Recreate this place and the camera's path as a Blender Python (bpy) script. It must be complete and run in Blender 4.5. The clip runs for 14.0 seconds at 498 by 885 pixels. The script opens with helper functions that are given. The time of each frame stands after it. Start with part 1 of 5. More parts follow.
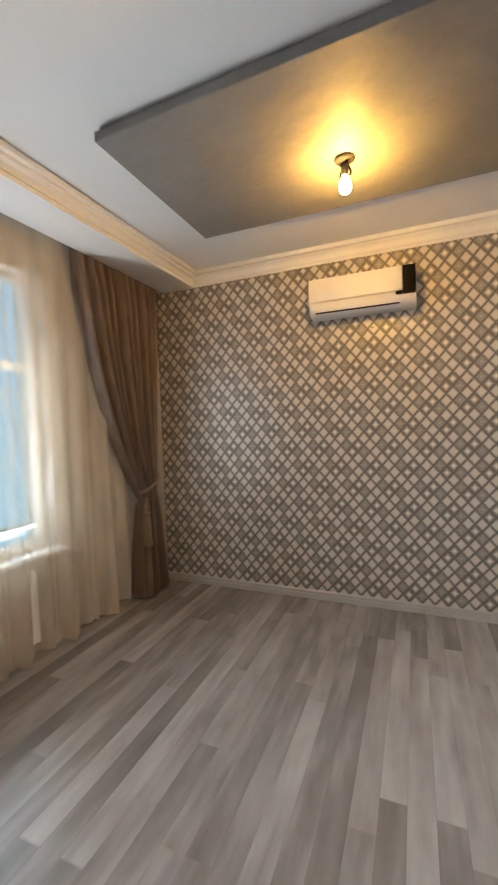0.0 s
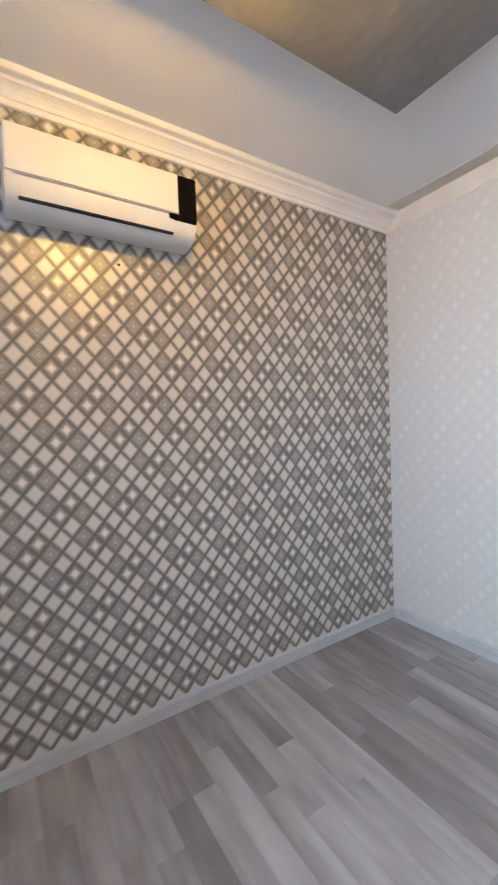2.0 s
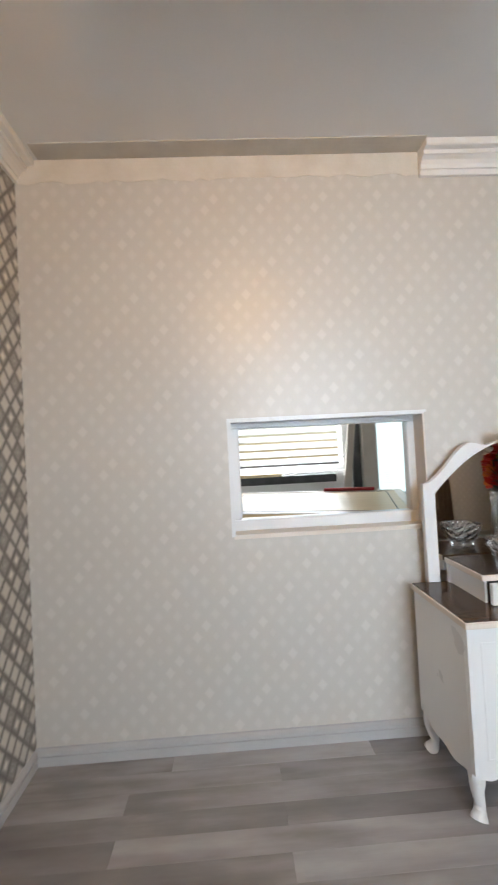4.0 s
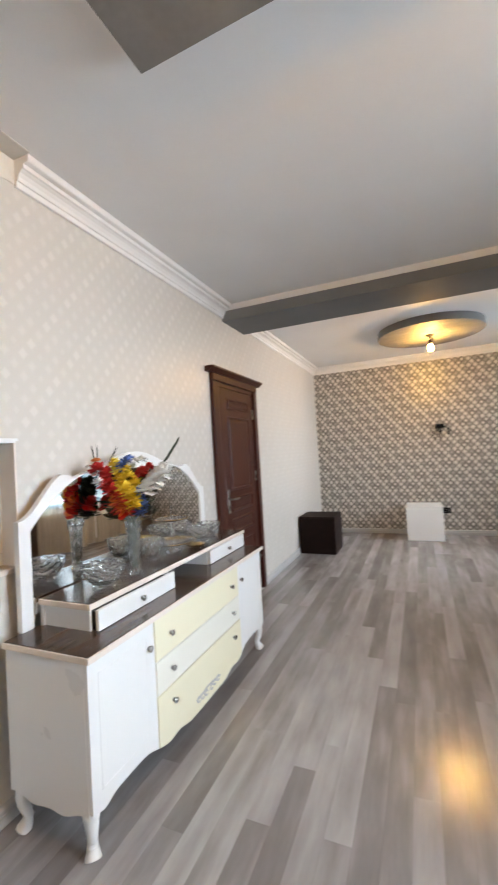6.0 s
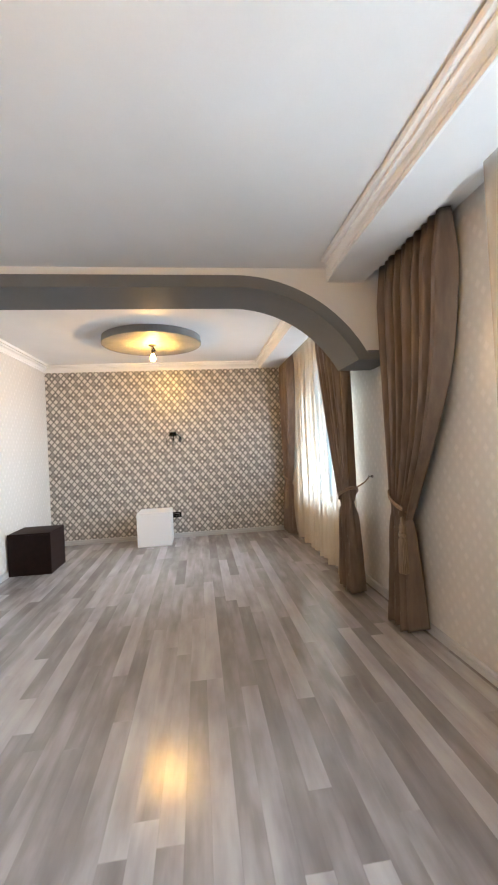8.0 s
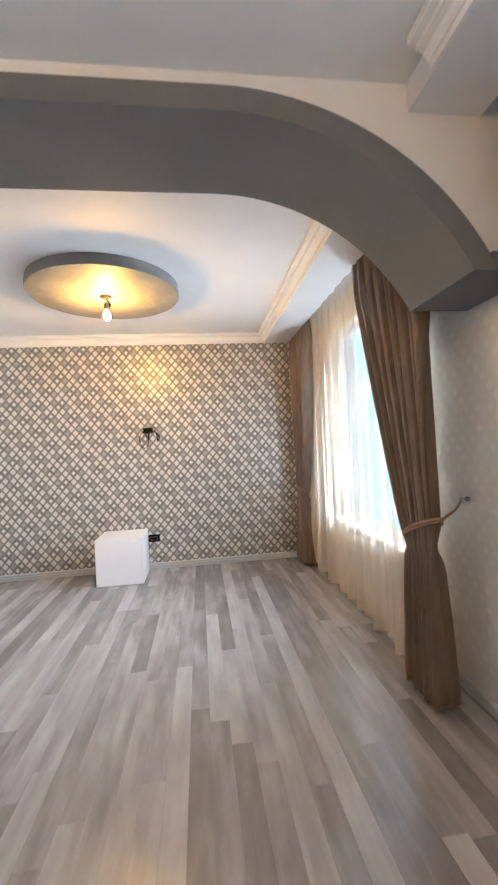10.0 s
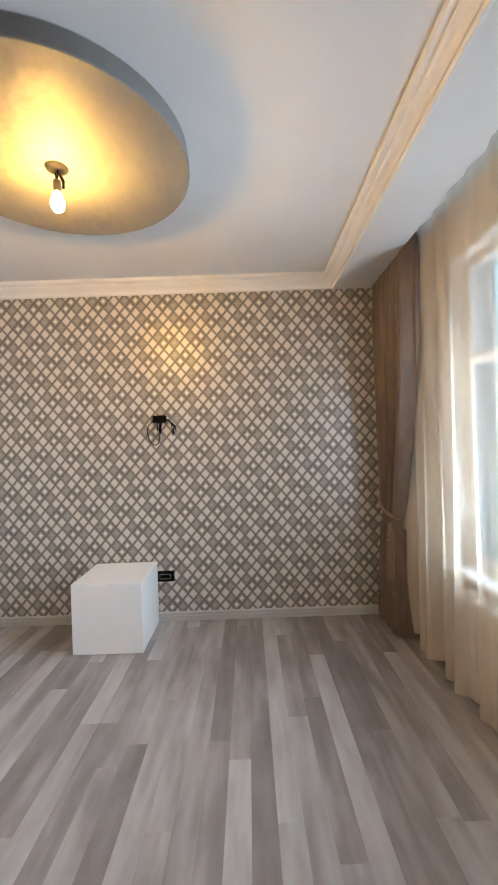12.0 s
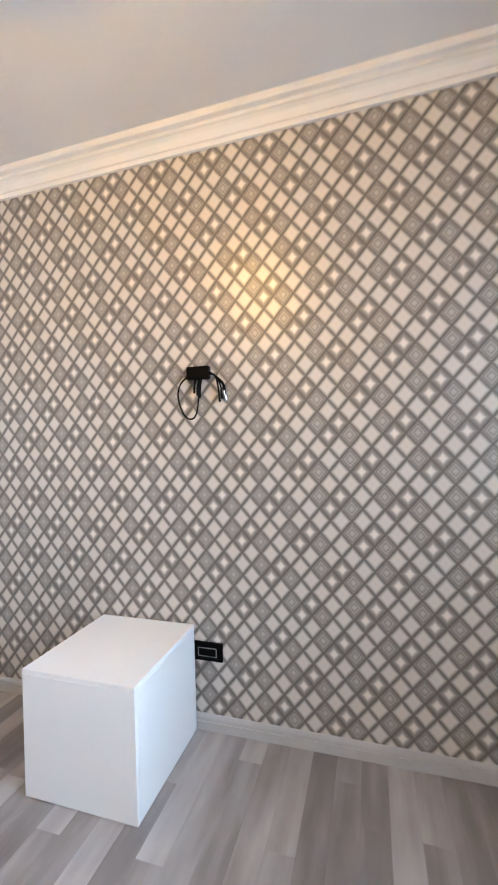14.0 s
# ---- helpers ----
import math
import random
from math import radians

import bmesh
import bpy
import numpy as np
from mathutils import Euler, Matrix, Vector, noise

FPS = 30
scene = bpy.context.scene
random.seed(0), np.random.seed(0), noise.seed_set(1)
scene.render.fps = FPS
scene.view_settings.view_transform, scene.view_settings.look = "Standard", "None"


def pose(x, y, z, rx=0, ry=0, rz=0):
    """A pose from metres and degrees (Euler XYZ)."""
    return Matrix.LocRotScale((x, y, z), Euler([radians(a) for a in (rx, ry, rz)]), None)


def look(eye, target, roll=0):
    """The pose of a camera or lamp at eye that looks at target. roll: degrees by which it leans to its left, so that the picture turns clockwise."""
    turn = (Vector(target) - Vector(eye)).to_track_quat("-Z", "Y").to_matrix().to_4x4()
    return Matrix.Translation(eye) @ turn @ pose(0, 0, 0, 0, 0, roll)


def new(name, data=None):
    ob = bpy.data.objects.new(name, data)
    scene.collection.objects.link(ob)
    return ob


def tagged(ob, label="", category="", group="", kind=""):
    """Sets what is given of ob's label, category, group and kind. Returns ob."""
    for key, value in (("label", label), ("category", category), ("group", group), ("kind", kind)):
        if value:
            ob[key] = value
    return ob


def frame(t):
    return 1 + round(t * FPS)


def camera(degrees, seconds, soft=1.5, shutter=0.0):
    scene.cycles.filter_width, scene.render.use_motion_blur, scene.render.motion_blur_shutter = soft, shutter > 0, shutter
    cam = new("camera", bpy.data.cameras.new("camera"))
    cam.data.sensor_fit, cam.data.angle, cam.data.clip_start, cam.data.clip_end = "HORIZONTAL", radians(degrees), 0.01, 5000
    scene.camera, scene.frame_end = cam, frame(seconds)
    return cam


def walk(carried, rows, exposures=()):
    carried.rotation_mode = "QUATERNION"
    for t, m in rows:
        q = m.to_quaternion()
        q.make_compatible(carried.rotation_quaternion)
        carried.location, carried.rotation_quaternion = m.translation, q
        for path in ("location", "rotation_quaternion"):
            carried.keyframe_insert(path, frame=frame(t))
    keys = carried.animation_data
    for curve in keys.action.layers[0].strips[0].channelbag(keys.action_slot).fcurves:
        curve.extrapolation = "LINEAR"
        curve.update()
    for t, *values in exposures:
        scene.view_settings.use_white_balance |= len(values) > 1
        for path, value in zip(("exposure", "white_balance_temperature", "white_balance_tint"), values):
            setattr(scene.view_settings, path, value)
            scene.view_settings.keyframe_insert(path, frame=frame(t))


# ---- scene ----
cam = camera(63.4, 14.0, soft=2.0, shutter=0.3)
PATH = [
    (0, (3.291, -1.594, 1.492), (1.444, -2.356, 1.4), -1.9),
    (0.5, (2.976, -1.885, 1.463), (1.004, -2.208, 1.384), -1.8),
    (1, (2.661, -2.178, 1.43), (0.668, -2.021, 1.36), -2.6),
    (1.5, (2.252, -2.349, 1.463), (0.345, -1.755, 1.364), -2.5),
    (2, (1.905, -2.428, 1.451), (0.221, -1.353, 1.358), -2.2),
    (4.5, (0.854, -1.85, 1.399), (1.435, 0.064, 1.439), -3.3),
    (5, (0.788, -1.776, 1.403), (1.851, -0.083, 1.455), -3.5),
    (5.5, (0.79, -1.658, 1.427), (2.319, -0.37, 1.474), -3.3),
    (6, (0.692, -1.653, 1.441), (2.533, -0.874, 1.495), -3.3),
    (6.5, (0.588, -1.741, 1.44), (2.559, -1.409, 1.486), -3.1),
    (7, (0.603, -1.889, 1.438), (2.603, -1.899, 1.467), -3.0),
    (7.5, (0.729, -2.194, 1.46), (2.713, -2.44, 1.472), -2.7),
    (10, (2.637, -2.571, 1.456), (4.622, -2.816, 1.469), -2.9),
    (10.5, (3.095, -2.614, 1.469), (5.081, -2.849, 1.477), -2.3),
    (11, (3.493, -2.643, 1.454), (5.482, -2.853, 1.469), -2.5),
    (11.5, (3.898, -2.679, 1.41), (5.894, -2.801, 1.441), -2.4),
    (12, (4.299, -2.692, 1.474), (6.299, -2.697, 1.476), -1.9),
    (12.5, (4.715, -2.706, 1.474), (6.712, -2.602, 1.467), -2.0),
    (13, (5.106, -2.667, 1.39), (7.096, -2.476, 1.427), -1.7),
    (13.5, (5.532, -2.731, 1.41), (7.503, -2.39, 1.407), -1.5),
    (14, (5.926, -2.725, 1.37), (7.841, -2.15, 1.363), -1.6),
]
EXPOSURES = [(0.0, -0.66, 6700, 9), (0.5, -0.48, 6100, 9), (1.0, -0.38, 5600, 9), (2.0, -0.26, 5400, 9), (4.5, -0.68, 6500, 9), (5.0, -0.62, 6500, 9), (5.5, -0.52, 6500, 9),
             (6.0, -0.26, 6300, 9), (6.5, -0.16, 6200, 9), (7.0, -0.04, 6100, 9), (7.5, 0.02, 6200, 9), (10.0, 0.24, 5900, 9), (11.0, 0.05, 5900, 9), (12.0, -0.32, 6100, 9),
             (12.5, -0.38, 6100, 9), (13.5, -0.06, 5700, 9), (14.0, 0.06, 5600, 9)]
walk(cam, [(t, look(eye, target, roll)) for t, eye, target, roll in PATH], EXPOSURES)

# ---- world, large lights, exposure ----
world = bpy.data.worlds.new("sky")
scene.world = world
world.use_nodes = True
wn = world.node_tree.nodes
sky = wn.new("ShaderNodeTexSky")
sky.sky_type, sky.sun_disc = "NISHITA", False
sky.sun_elevation, sky.sun_rotation = radians(48), radians(20)
wn["Background"].inputs["Strength"].default_value = 0.1
world.node_tree.links.new(sky.outputs[0], wn["Background"].inputs["Color"])

sun = new("sun", bpy.data.lights.new("sun", "SUN"))
sun.data.energy, sun.data.angle, sun.data.color = 1.5, radians(10), (1.0, 0.95, 0.88)
sun.matrix_world = look((1.0, 6.0, 8.0), (0.0, 3.3, 4.6))

WIN = ((1.15, 2.80), (5.20, 6.90))      # the two windows along x
WZ0, WZ1 = 0.66, 2.57                   # sill and head


def window_light(name, x0, x1, y, z0, z1, watts, toward, colour, rise=0.0):
    lamp = bpy.data.lights.new(name, "AREA")
    lamp.shape, lamp.size, lamp.size_y = "RECTANGLE", x1 - x0, z1 - z0
    lamp.energy, lamp.color = watts, colour
    ob = new(name, lamp)
    ob.matrix_world = look(((x0 + x1) / 2, y, (z0 + z1) / 2), ((x0 + x1) / 2, y + toward, (z0 + z1) / 2 + rise))
    return ob


SKY_TINT = (0.78, 0.89, 1.0)


def slant_lamp(name, eye, target, wide, high, watts, cone, colour):
    """An added lamp that slants light in at a window: from below, from above or along the wall."""
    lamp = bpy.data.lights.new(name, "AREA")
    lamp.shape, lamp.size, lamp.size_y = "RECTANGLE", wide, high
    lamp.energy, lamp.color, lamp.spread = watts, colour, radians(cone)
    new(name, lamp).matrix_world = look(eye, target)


for (a, b), s, upward, high in zip(WIN, (-1, 1), (44, 22), (12, 16)):
    window_light("window_daylight", a, b, -3.965, WZ0 + 0.08, WZ1, 84, 1, SKY_TINT, -0.22).data.spread = radians(92)
    xc = (a + b) / 2
    # added lamp outside below the sill, lifts the ceiling
    slant_lamp("yard_bounce_light", (xc, -4.64, 0.33), (xc, -3.4, 2.4), 1.1, 0.6, upward, 90, (0.86, 0.93, 1.0))
    # added lamp above the window, stands in for high sky on the floor
    slant_lamp("high_sky_light", (xc + 0.35 * s, -4.75, 3.25), (xc - 1.0 * s, -3.1, 0.2), 1.7, 1.0, high, 110, SKY_TINT)
    # added strip lamp just inside the window, lifts the end wall
    slant_lamp("side_daylight", (xc + 0.3 * s, -3.968, 1.5), (xc + 1.3 * s, -3.12, 1.45), 0.12, 1.5, 7, 90, SKY_TINT)
window_light("kitchen_daylight", 1.0, 2.35, 3.24, 1.12, 2.0, 80, -1, (0.90, 0.95, 1.0))

BULB = 1280.0                             # glow of the filament lamps
BULB_COLOUR = (1.0, 0.52, 0.11)

# ---- sizes ----
L, D, H = 7.704, 4.02, 2.865             # length, depth (y from 0 to -D) and height
SOF_Y, SOF_OUT, SOF_Z = -3.462, -3.775, 2.750
BX0, BX1 = 4.12, 4.62                    # arch beam along x

# ---- materials ----


def mat_new(name):
    m = bpy.data.materials.new(name)
    m.use_nodes = True
    return m, m.node_tree, m.node_tree.nodes["Principled BSDF"]


def math_node(nt, op, a, b=None, c=None):
    n = nt.nodes.new("ShaderNodeMath")
    n.operation = op
    for i, v in enumerate((a, b, c)):
        if v is None:
            continue
        if isinstance(v, (int, float)):
            n.inputs[i].default_value = v
        else:
            nt.links.new(v, n.inputs[i])
    return n.outputs[0]


def mix_colour(nt, fac, a, b, blend="MIX"):
    n = nt.nodes.new("ShaderNodeMix")
    n.data_type, n.blend_type = "RGBA", blend
    for i, v in ((0, fac), (6, a), (7, b)):
        if isinstance(v, (int, float)):
            n.inputs[i].default_value = v
        elif isinstance(v, tuple):
            n.inputs[i].default_value = (*v, 1)
        else:
            nt.links.new(v, n.inputs[i])
    return n.outputs[2]


def noise_of(nt, scale, detail=4.0, stretch=(1, 1, 1), add=None, rough=0.55):
    tc = nt.nodes.new("ShaderNodeTexCoord")
    mp = nt.nodes.new("ShaderNodeMapping")
    mp.inputs["Scale"].default_value = stretch
    src = tc.outputs["Object"]
    if add is not None:
        va = nt.nodes.new("ShaderNodeVectorMath")
        nt.links.new(src, va.inputs[0])
        nt.links.new(add, va.inputs[1])
        src = va.outputs[0]
    nt.links.new(src, mp.inputs[0])
    n = nt.nodes.new("ShaderNodeTexNoise")
    n.inputs["Scale"].default_value, n.inputs["Detail"].default_value = scale, detail
    n.inputs["Roughness"].default_value = rough
    nt.links.new(mp.outputs[0], n.inputs["Vector"])
    return n.outputs["Fac"]


def ramp(nt, fac, *stops):
    n = nt.nodes.new("ShaderNodeValToRGB")
    e = n.color_ramp.elements
    while len(e) < len(stops):
        e.new(0.5)
    for el, (p, c) in zip(e, stops):
        el.position = p
        el.color = (c, c, c, 1) if isinstance(c, (int, float)) else (*c, 1)
    nt.links.new(fac, n.inputs[0])
    return n.outputs[0]


def bump(nt, bsdf, height, strength, dist=0.002):
    n = nt.nodes.new("ShaderNodeBump")
    n.inputs["Strength"].default_value, n.inputs["Distance"].default_value = strength, dist
    nt.links.new(height, n.inputs["Height"])
    nt.links.new(n.outputs[0], bsdf.inputs["Normal"])


def surf(name, dark, light, scale=3.0, rough=0.5, grain=120.0, relief=0.15, metal=0.0, stretch=(1, 1, 1), rough_var=0.08, spec=0.5):
    """A painted, woven or cast surface: broad stains, fine grain, uneven gloss."""
    m, nt, b = mat_new(name)
    broad = noise_of(nt, scale, 5.0, stretch)
    fine = noise_of(nt, grain, 3.0, stretch)
    c = mix_colour(nt, ramp(nt, broad, (0.32, 0.0), (0.7, 1.0)), dark, light)
    c = mix_colour(nt, 0.10, c, fine, "SOFT_LIGHT")
    nt.links.new(c, b.inputs["Base Color"])
    r = math_node(nt, "MULTIPLY_ADD", broad, rough_var * 2, rough - rough_var)
    nt.links.new(r, b.inputs["Roughness"])
    b.inputs["Metallic"].default_value = metal
    b.inputs["Specular IOR Level"].default_value = spec
    if relief:
        bump(nt, b, fine, relief)
    return m


def wallpaper(name, along, low, high, contrast, gloss, dots=False, flip=1.0, pu=0.0, pv=0.0):
    """Printed lattice of slanted squares, three by three to the repeat."""
    m, nt, b = mat_new(name)
    tc = nt.nodes.new("ShaderNodeTexCoord")
    sp = nt.nodes.new("ShaderNodeSeparateXYZ")
    nt.links.new(tc.outputs["Object"], sp.inputs[0])
    h, z = sp.outputs[along], sp.outputs["Z"]
    hw, hh = 0.0453, 0.0530
    hu = math_node(nt, "DIVIDE", h, flip * 2 * hw)
    zu = math_node(nt, "DIVIDE", z, 2 * hh)
    u = math_node(nt, "ADD", math_node(nt, "ADD", hu, zu), pu)
    v = math_node(nt, "ADD", math_node(nt, "SUBTRACT", hu, zu), pv)
    iu, iv = math_node(nt, "FLOOR", u), math_node(nt, "FLOOR", v)
    fu = math_node(nt, "ABSOLUTE", math_node(nt, "SUBTRACT", math_node(nt, "SUBTRACT", u, iu), 0.5))
    fv = math_node(nt, "ABSOLUTE", math_node(nt, "SUBTRACT", math_node(nt, "SUBTRACT", v, iv), 0.5))
    d = math_node(nt, "MULTIPLY", math_node(nt, "MAXIMUM", fu, fv), 2.0)
    a = math_node(nt, "FLOORED_MODULO", iu, 3.0)
    c = math_node(nt, "FLOORED_MODULO", math_node(nt, "ADD", iu, iv), 3.0)

    def same_as(s, k):
        return math_node(nt, "COMPARE", s, float(k), 0.1)
    dark_cell = math_node(nt, "MULTIPLY", same_as(c, 0), math_node(nt, "SUBTRACT", 1.0, same_as(a, 0)))
    small_cell = math_node(nt, "ADD", math_node(nt, "MULTIPLY", same_as(c, 1), same_as(a, 1)),
                           math_node(nt, "MULTIPLY", same_as(c, 2), same_as(a, 2)))
    plain = ramp(nt, d, (0.0, 0.76), (0.46, 0.80), (0.65, 0.67), (0.83, 0.27), (1.0, 0.05))
    small = ramp(nt, d, (0.0, 1.0), (0.28, 0.92), (0.52, 0.38), (0.70, 0.20), (0.90, 0.12), (1.0, 0.02))
    ringed = ramp(nt, d, (0.0, 0.52), (0.28, 0.40), (0.36, 0.14), (0.44, 0.40), (0.62, 0.34), (0.72, 0.10), (0.80, 0.30), (1.0, 0.06))
    if dots:
        plain = ramp(nt, d, (0.0, 0.78), (0.36, 0.68), (0.62, 0.38), (1.0, 0.36))
        small = ramp(nt, d, (0.0, 1.0), (0.42, 0.92), (0.64, 0.36), (1.0, 0.36))
        ringed = ramp(nt, d, (0.0, 0.66), (0.32, 0.56), (0.52, 0.28), (0.68, 0.38), (1.0, 0.36))
    val = mix_colour(nt, dark_cell, mix_colour(nt, small_cell, plain, small), ringed)
    # double pinstripe along one family of diagonals
    stripe = math_node(nt, "MULTIPLY", math_node(nt, "GREATER_THAN", fv, 0.44), math_node(nt, "LESS_THAN", fv, 0.475))
    stripe = math_node(nt, "MULTIPLY", stripe, 0.12 if dots else 0.75)
    val = mix_colour(nt, stripe, val, (0.0, 0.0, 0.0))
    weave = noise_of(nt, 420.0, 2.0)
    broad = noise_of(nt, 1.7, 3.0)
    val = mix_colour(nt, 0.16, val, weave, "OVERLAY")
    fac = math_node(nt, "MULTIPLY_ADD", val, contrast, (1 - contrast) * 0.55)
    col = mix_colour(nt, fac, low, high)
    col = mix_colour(nt, 0.06, col, broad, "SOFT_LIGHT")
    nt.links.new(col, b.inputs["Base Color"])
    nt.links.new(math_node(nt, "MULTIPLY_ADD", val, -0.14, gloss), b.inputs["Roughness"])
    b.inputs["Specular IOR Level"].default_value = 0.8
    bump(nt, b, math_node(nt, "ADD", val, math_node(nt, "MULTIPLY", weave, 0.25)), 0.26, 0.0012)
    return m


LOW, HIGH = (0.086, 0.075, 0.065), (0.80, 0.755, 0.69)
M_PAPER = wallpaper("lattice_wallpaper_west", "Y", LOW, HIGH, 1.0, 0.43, False, 1.0, 0.515, 1.949)
M_PAPER_E = wallpaper("lattice_wallpaper_east", "Y", LOW, HIGH, 1.0, 0.43, False, -1.0, 2.276, 0.408)
M_CREAM = wallpaper("cream_wallpaper", "X", (0.45, 0.42, 0.378), (0.74, 0.705, 0.66), 0.38, 0.46, True)
M_PLASTER = surf("bare_plaster", (0.62, 0.57, 0.50), (0.72, 0.68, 0.62), 6, 0.85, 90, 0.3)
M_CEIL = surf("ceiling_paint", (0.74, 0.735, 0.73), (0.80, 0.795, 0.79), 1.2, 0.62, 160, 0.05)
M_STRIP = surf("unpainted_ceiling", (0.52, 0.49, 0.44), (0.62, 0.585, 0.53), 5, 0.85, 90, 0.25)
M_CORNICE = surf("cornice_white", (0.79, 0.775, 0.755), (0.85, 0.84, 0.825), 2.5, 0.55, 200, 0.06)
M_GREY = surf("silver_grey_paint", (0.185, 0.182, 0.178), (0.225, 0.222, 0.217), 2.2, 0.60, 40, 0.05, 0.0, rough_var=0.12, spec=0.3)
nt_ = M_GREY.node_tree
b_ = nt_.nodes["Principled BSDF"]
b_.inputs["Metallic"].default_value = 0.12
bump(nt_, b_, noise_of(nt_, 3.2, 3.0), 0.55, 0.05)
M_BEAM = surf("slate_grey_paint", (0.150, 0.158, 0.165), (0.180, 0.187, 0.194), 2.0, 0.65, 90, 0.08, spec=0.25)
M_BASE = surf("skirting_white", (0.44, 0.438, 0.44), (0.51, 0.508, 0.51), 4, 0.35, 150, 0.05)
M_WHITE = surf("white_lacquer", (0.79, 0.79, 0.785), (0.805, 0.805, 0.80), 2, 0.30, 200, 0.03)
M_IVORY = surf("ivory_lacquer", (0.795, 0.745, 0.555), (0.81, 0.765, 0.585), 2, 0.32, 200, 0.03)
M_PALE = surf("pale_ivory_lacquer", (0.79, 0.775, 0.695), (0.805, 0.79, 0.715), 2, 0.32, 200, 0.03)
M_EDGE = surf("cream_edge_band", (0.74, 0.66, 0.58), (0.80, 0.73, 0.66), 6, 0.4, 150, 0.05)
M_WALNUT = surf("walnut_top", (0.055, 0.036, 0.028), (0.105, 0.072, 0.055), 2.5, 0.16, 60, 0.05, stretch=(0.5, 6, 6))
M_MAHOG = surf("mahogany_stain", (0.042, 0.010, 0.006), (0.062, 0.016, 0.009), 2, 0.40, 40, 0.05, stretch=(5, 5, 0.5), spec=0.22)
M_BROWN = surf("dark_brown_board", (0.011, 0.0055, 0.005), (0.018, 0.009, 0.008), 3, 0.6, 60, 0.05, stretch=(1, 6, 6), spec=0.15)
M_BOXW = surf("white_board", (0.81, 0.815, 0.815), (0.825, 0.83, 0.83), 2, 0.32, 200, 0.04)
M_PLASTIC = surf("white_plastic", (0.66, 0.66, 0.655), (0.71, 0.71, 0.705), 4, 0.5, 200, 0.03)
M_BLACK = surf("black_plastic", (0.0012, 0.0012, 0.0012), (0.0025, 0.0025, 0.0025), 8, 0.5, 150, 0.05, spec=0.08)
# near-black of underlay and inlay, also the painted shade in gaps
M_GAP = surf("dark_gap", (0.02, 0.02, 0.02), (0.03, 0.03, 0.03), 8, 0.7, 150, 0.0)
M_CHROME = surf("brushed_nickel", (0.26, 0.245, 0.225), (0.36, 0.34, 0.315), 20, 0.28, 200, 0.05, 1.0)
M_PVC = surf("window_pvc", (0.74, 0.75, 0.76), (0.79, 0.80, 0.81), 3, 0.3, 200, 0.02)
M_IRON = surf("grille_iron", (0.60, 0.62, 0.64), (0.70, 0.72, 0.74), 10, 0.5, 100, 0.1, 0.3)
M_RAD = surf("radiator_enamel", (0.80, 0.79, 0.77), (0.85, 0.84, 0.82), 4, 0.3, 200, 0.02)
M_TASSEL = surf("tassel_thread", (0.17, 0.12, 0.075), (0.27, 0.195, 0.125), 30, 0.6, 300, 0.4, stretch=(3, 3, 0.3))
M_ROPE = surf("tieback_cord", (0.20, 0.13, 0.09), (0.32, 0.22, 0.15), 40, 0.6, 300, 0.5)
M_GROUND = surf("garden_ground", (0.10, 0.09, 0.07), (0.18, 0.16, 0.13), 1.5, 0.9, 60, 0.5)
M_TILE = surf("white_tile", (0.74, 0.77, 0.78), (0.82, 0.85, 0.86), 6, 0.2, 150, 0.03)
M_KITCH = surf("kitchen_plaster", (0.78, 0.77, 0.75), (0.84, 0.83, 0.81), 2, 0.7, 120, 0.1)
M_TABLE = surf("cream_table_board", (0.70, 0.53, 0.29), (0.78, 0.62, 0.38), 3, 0.4, 120, 0.08, stretch=(1, 5, 1))
M_SLAT = surf("blind_slat", (0.62, 0.61, 0.58), (0.70, 0.69, 0.66), 6, 0.4, 150, 0.03)
M_DARKWALL = surf("dark_grey_cloth", (0.06, 0.06, 0.062), (0.10, 0.10, 0.105), 8, 0.8, 160, 0.3)


def cloth(name, dark, light, through_share, clear_share, scale):
    m, nt, b = mat_new(name)
    out = nt.nodes["Material Output"]
    warp = noise_of(nt, 500.0, 2.0, (1, 1, 0.25))
    broad = noise_of(nt, scale, 4.0, (3, 3, 0.6))
    col = mix_colour(nt, ramp(nt, broad, (0.3, 0.0), (0.72, 1.0)), dark, light)
    col = mix_colour(nt, 0.15, col, warp, "SOFT_LIGHT")
    nt.links.new(col, b.inputs["Base Color"])
    b.inputs["Roughness"].default_value = 0.72 if clear_share else 0.40
    b.inputs["Sheen Weight"].default_value = 0.0 if clear_share else 0.10
    b.inputs["Specular IOR Level"].default_value = 0.0 if clear_share else 0.45
    bump(nt, b, warp, 0.2, 0.0006)
    last = b.outputs[0]
    if through_share:
        tr = nt.nodes.new("ShaderNodeBsdfTranslucent")
        nt.links.new(col, tr.inputs[0])
        mx = nt.nodes.new("ShaderNodeMixShader")
        mx.inputs[0].default_value = through_share
        nt.links.new(last, mx.inputs[1])
        nt.links.new(tr.outputs[0], mx.inputs[2])
        last = mx.outputs[0]
    if clear_share:
        tp = nt.nodes.new("ShaderNodeBsdfTransparent")
        mx = nt.nodes.new("ShaderNodeMixShader")
        nt.links.new(math_node(nt, "MULTIPLY_ADD", warp, 0.2, clear_share - 0.1), mx.inputs[0])
        nt.links.new(last, mx.inputs[1])
        nt.links.new(tp.outputs[0], mx.inputs[2])
        last = mx.outputs[0]
    nt.links.new(last, out.inputs["Surface"])
    return m


M_DRAPE = cloth("taupe_satin", (0.118, 0.082, 0.061), (0.196, 0.140, 0.106), 0.0, 0.0, 6)
M_SHEER = cloth("ivory_voile", (0.66, 0.575, 0.46), (0.76, 0.68, 0.56), 0.008, 0.46, 4)


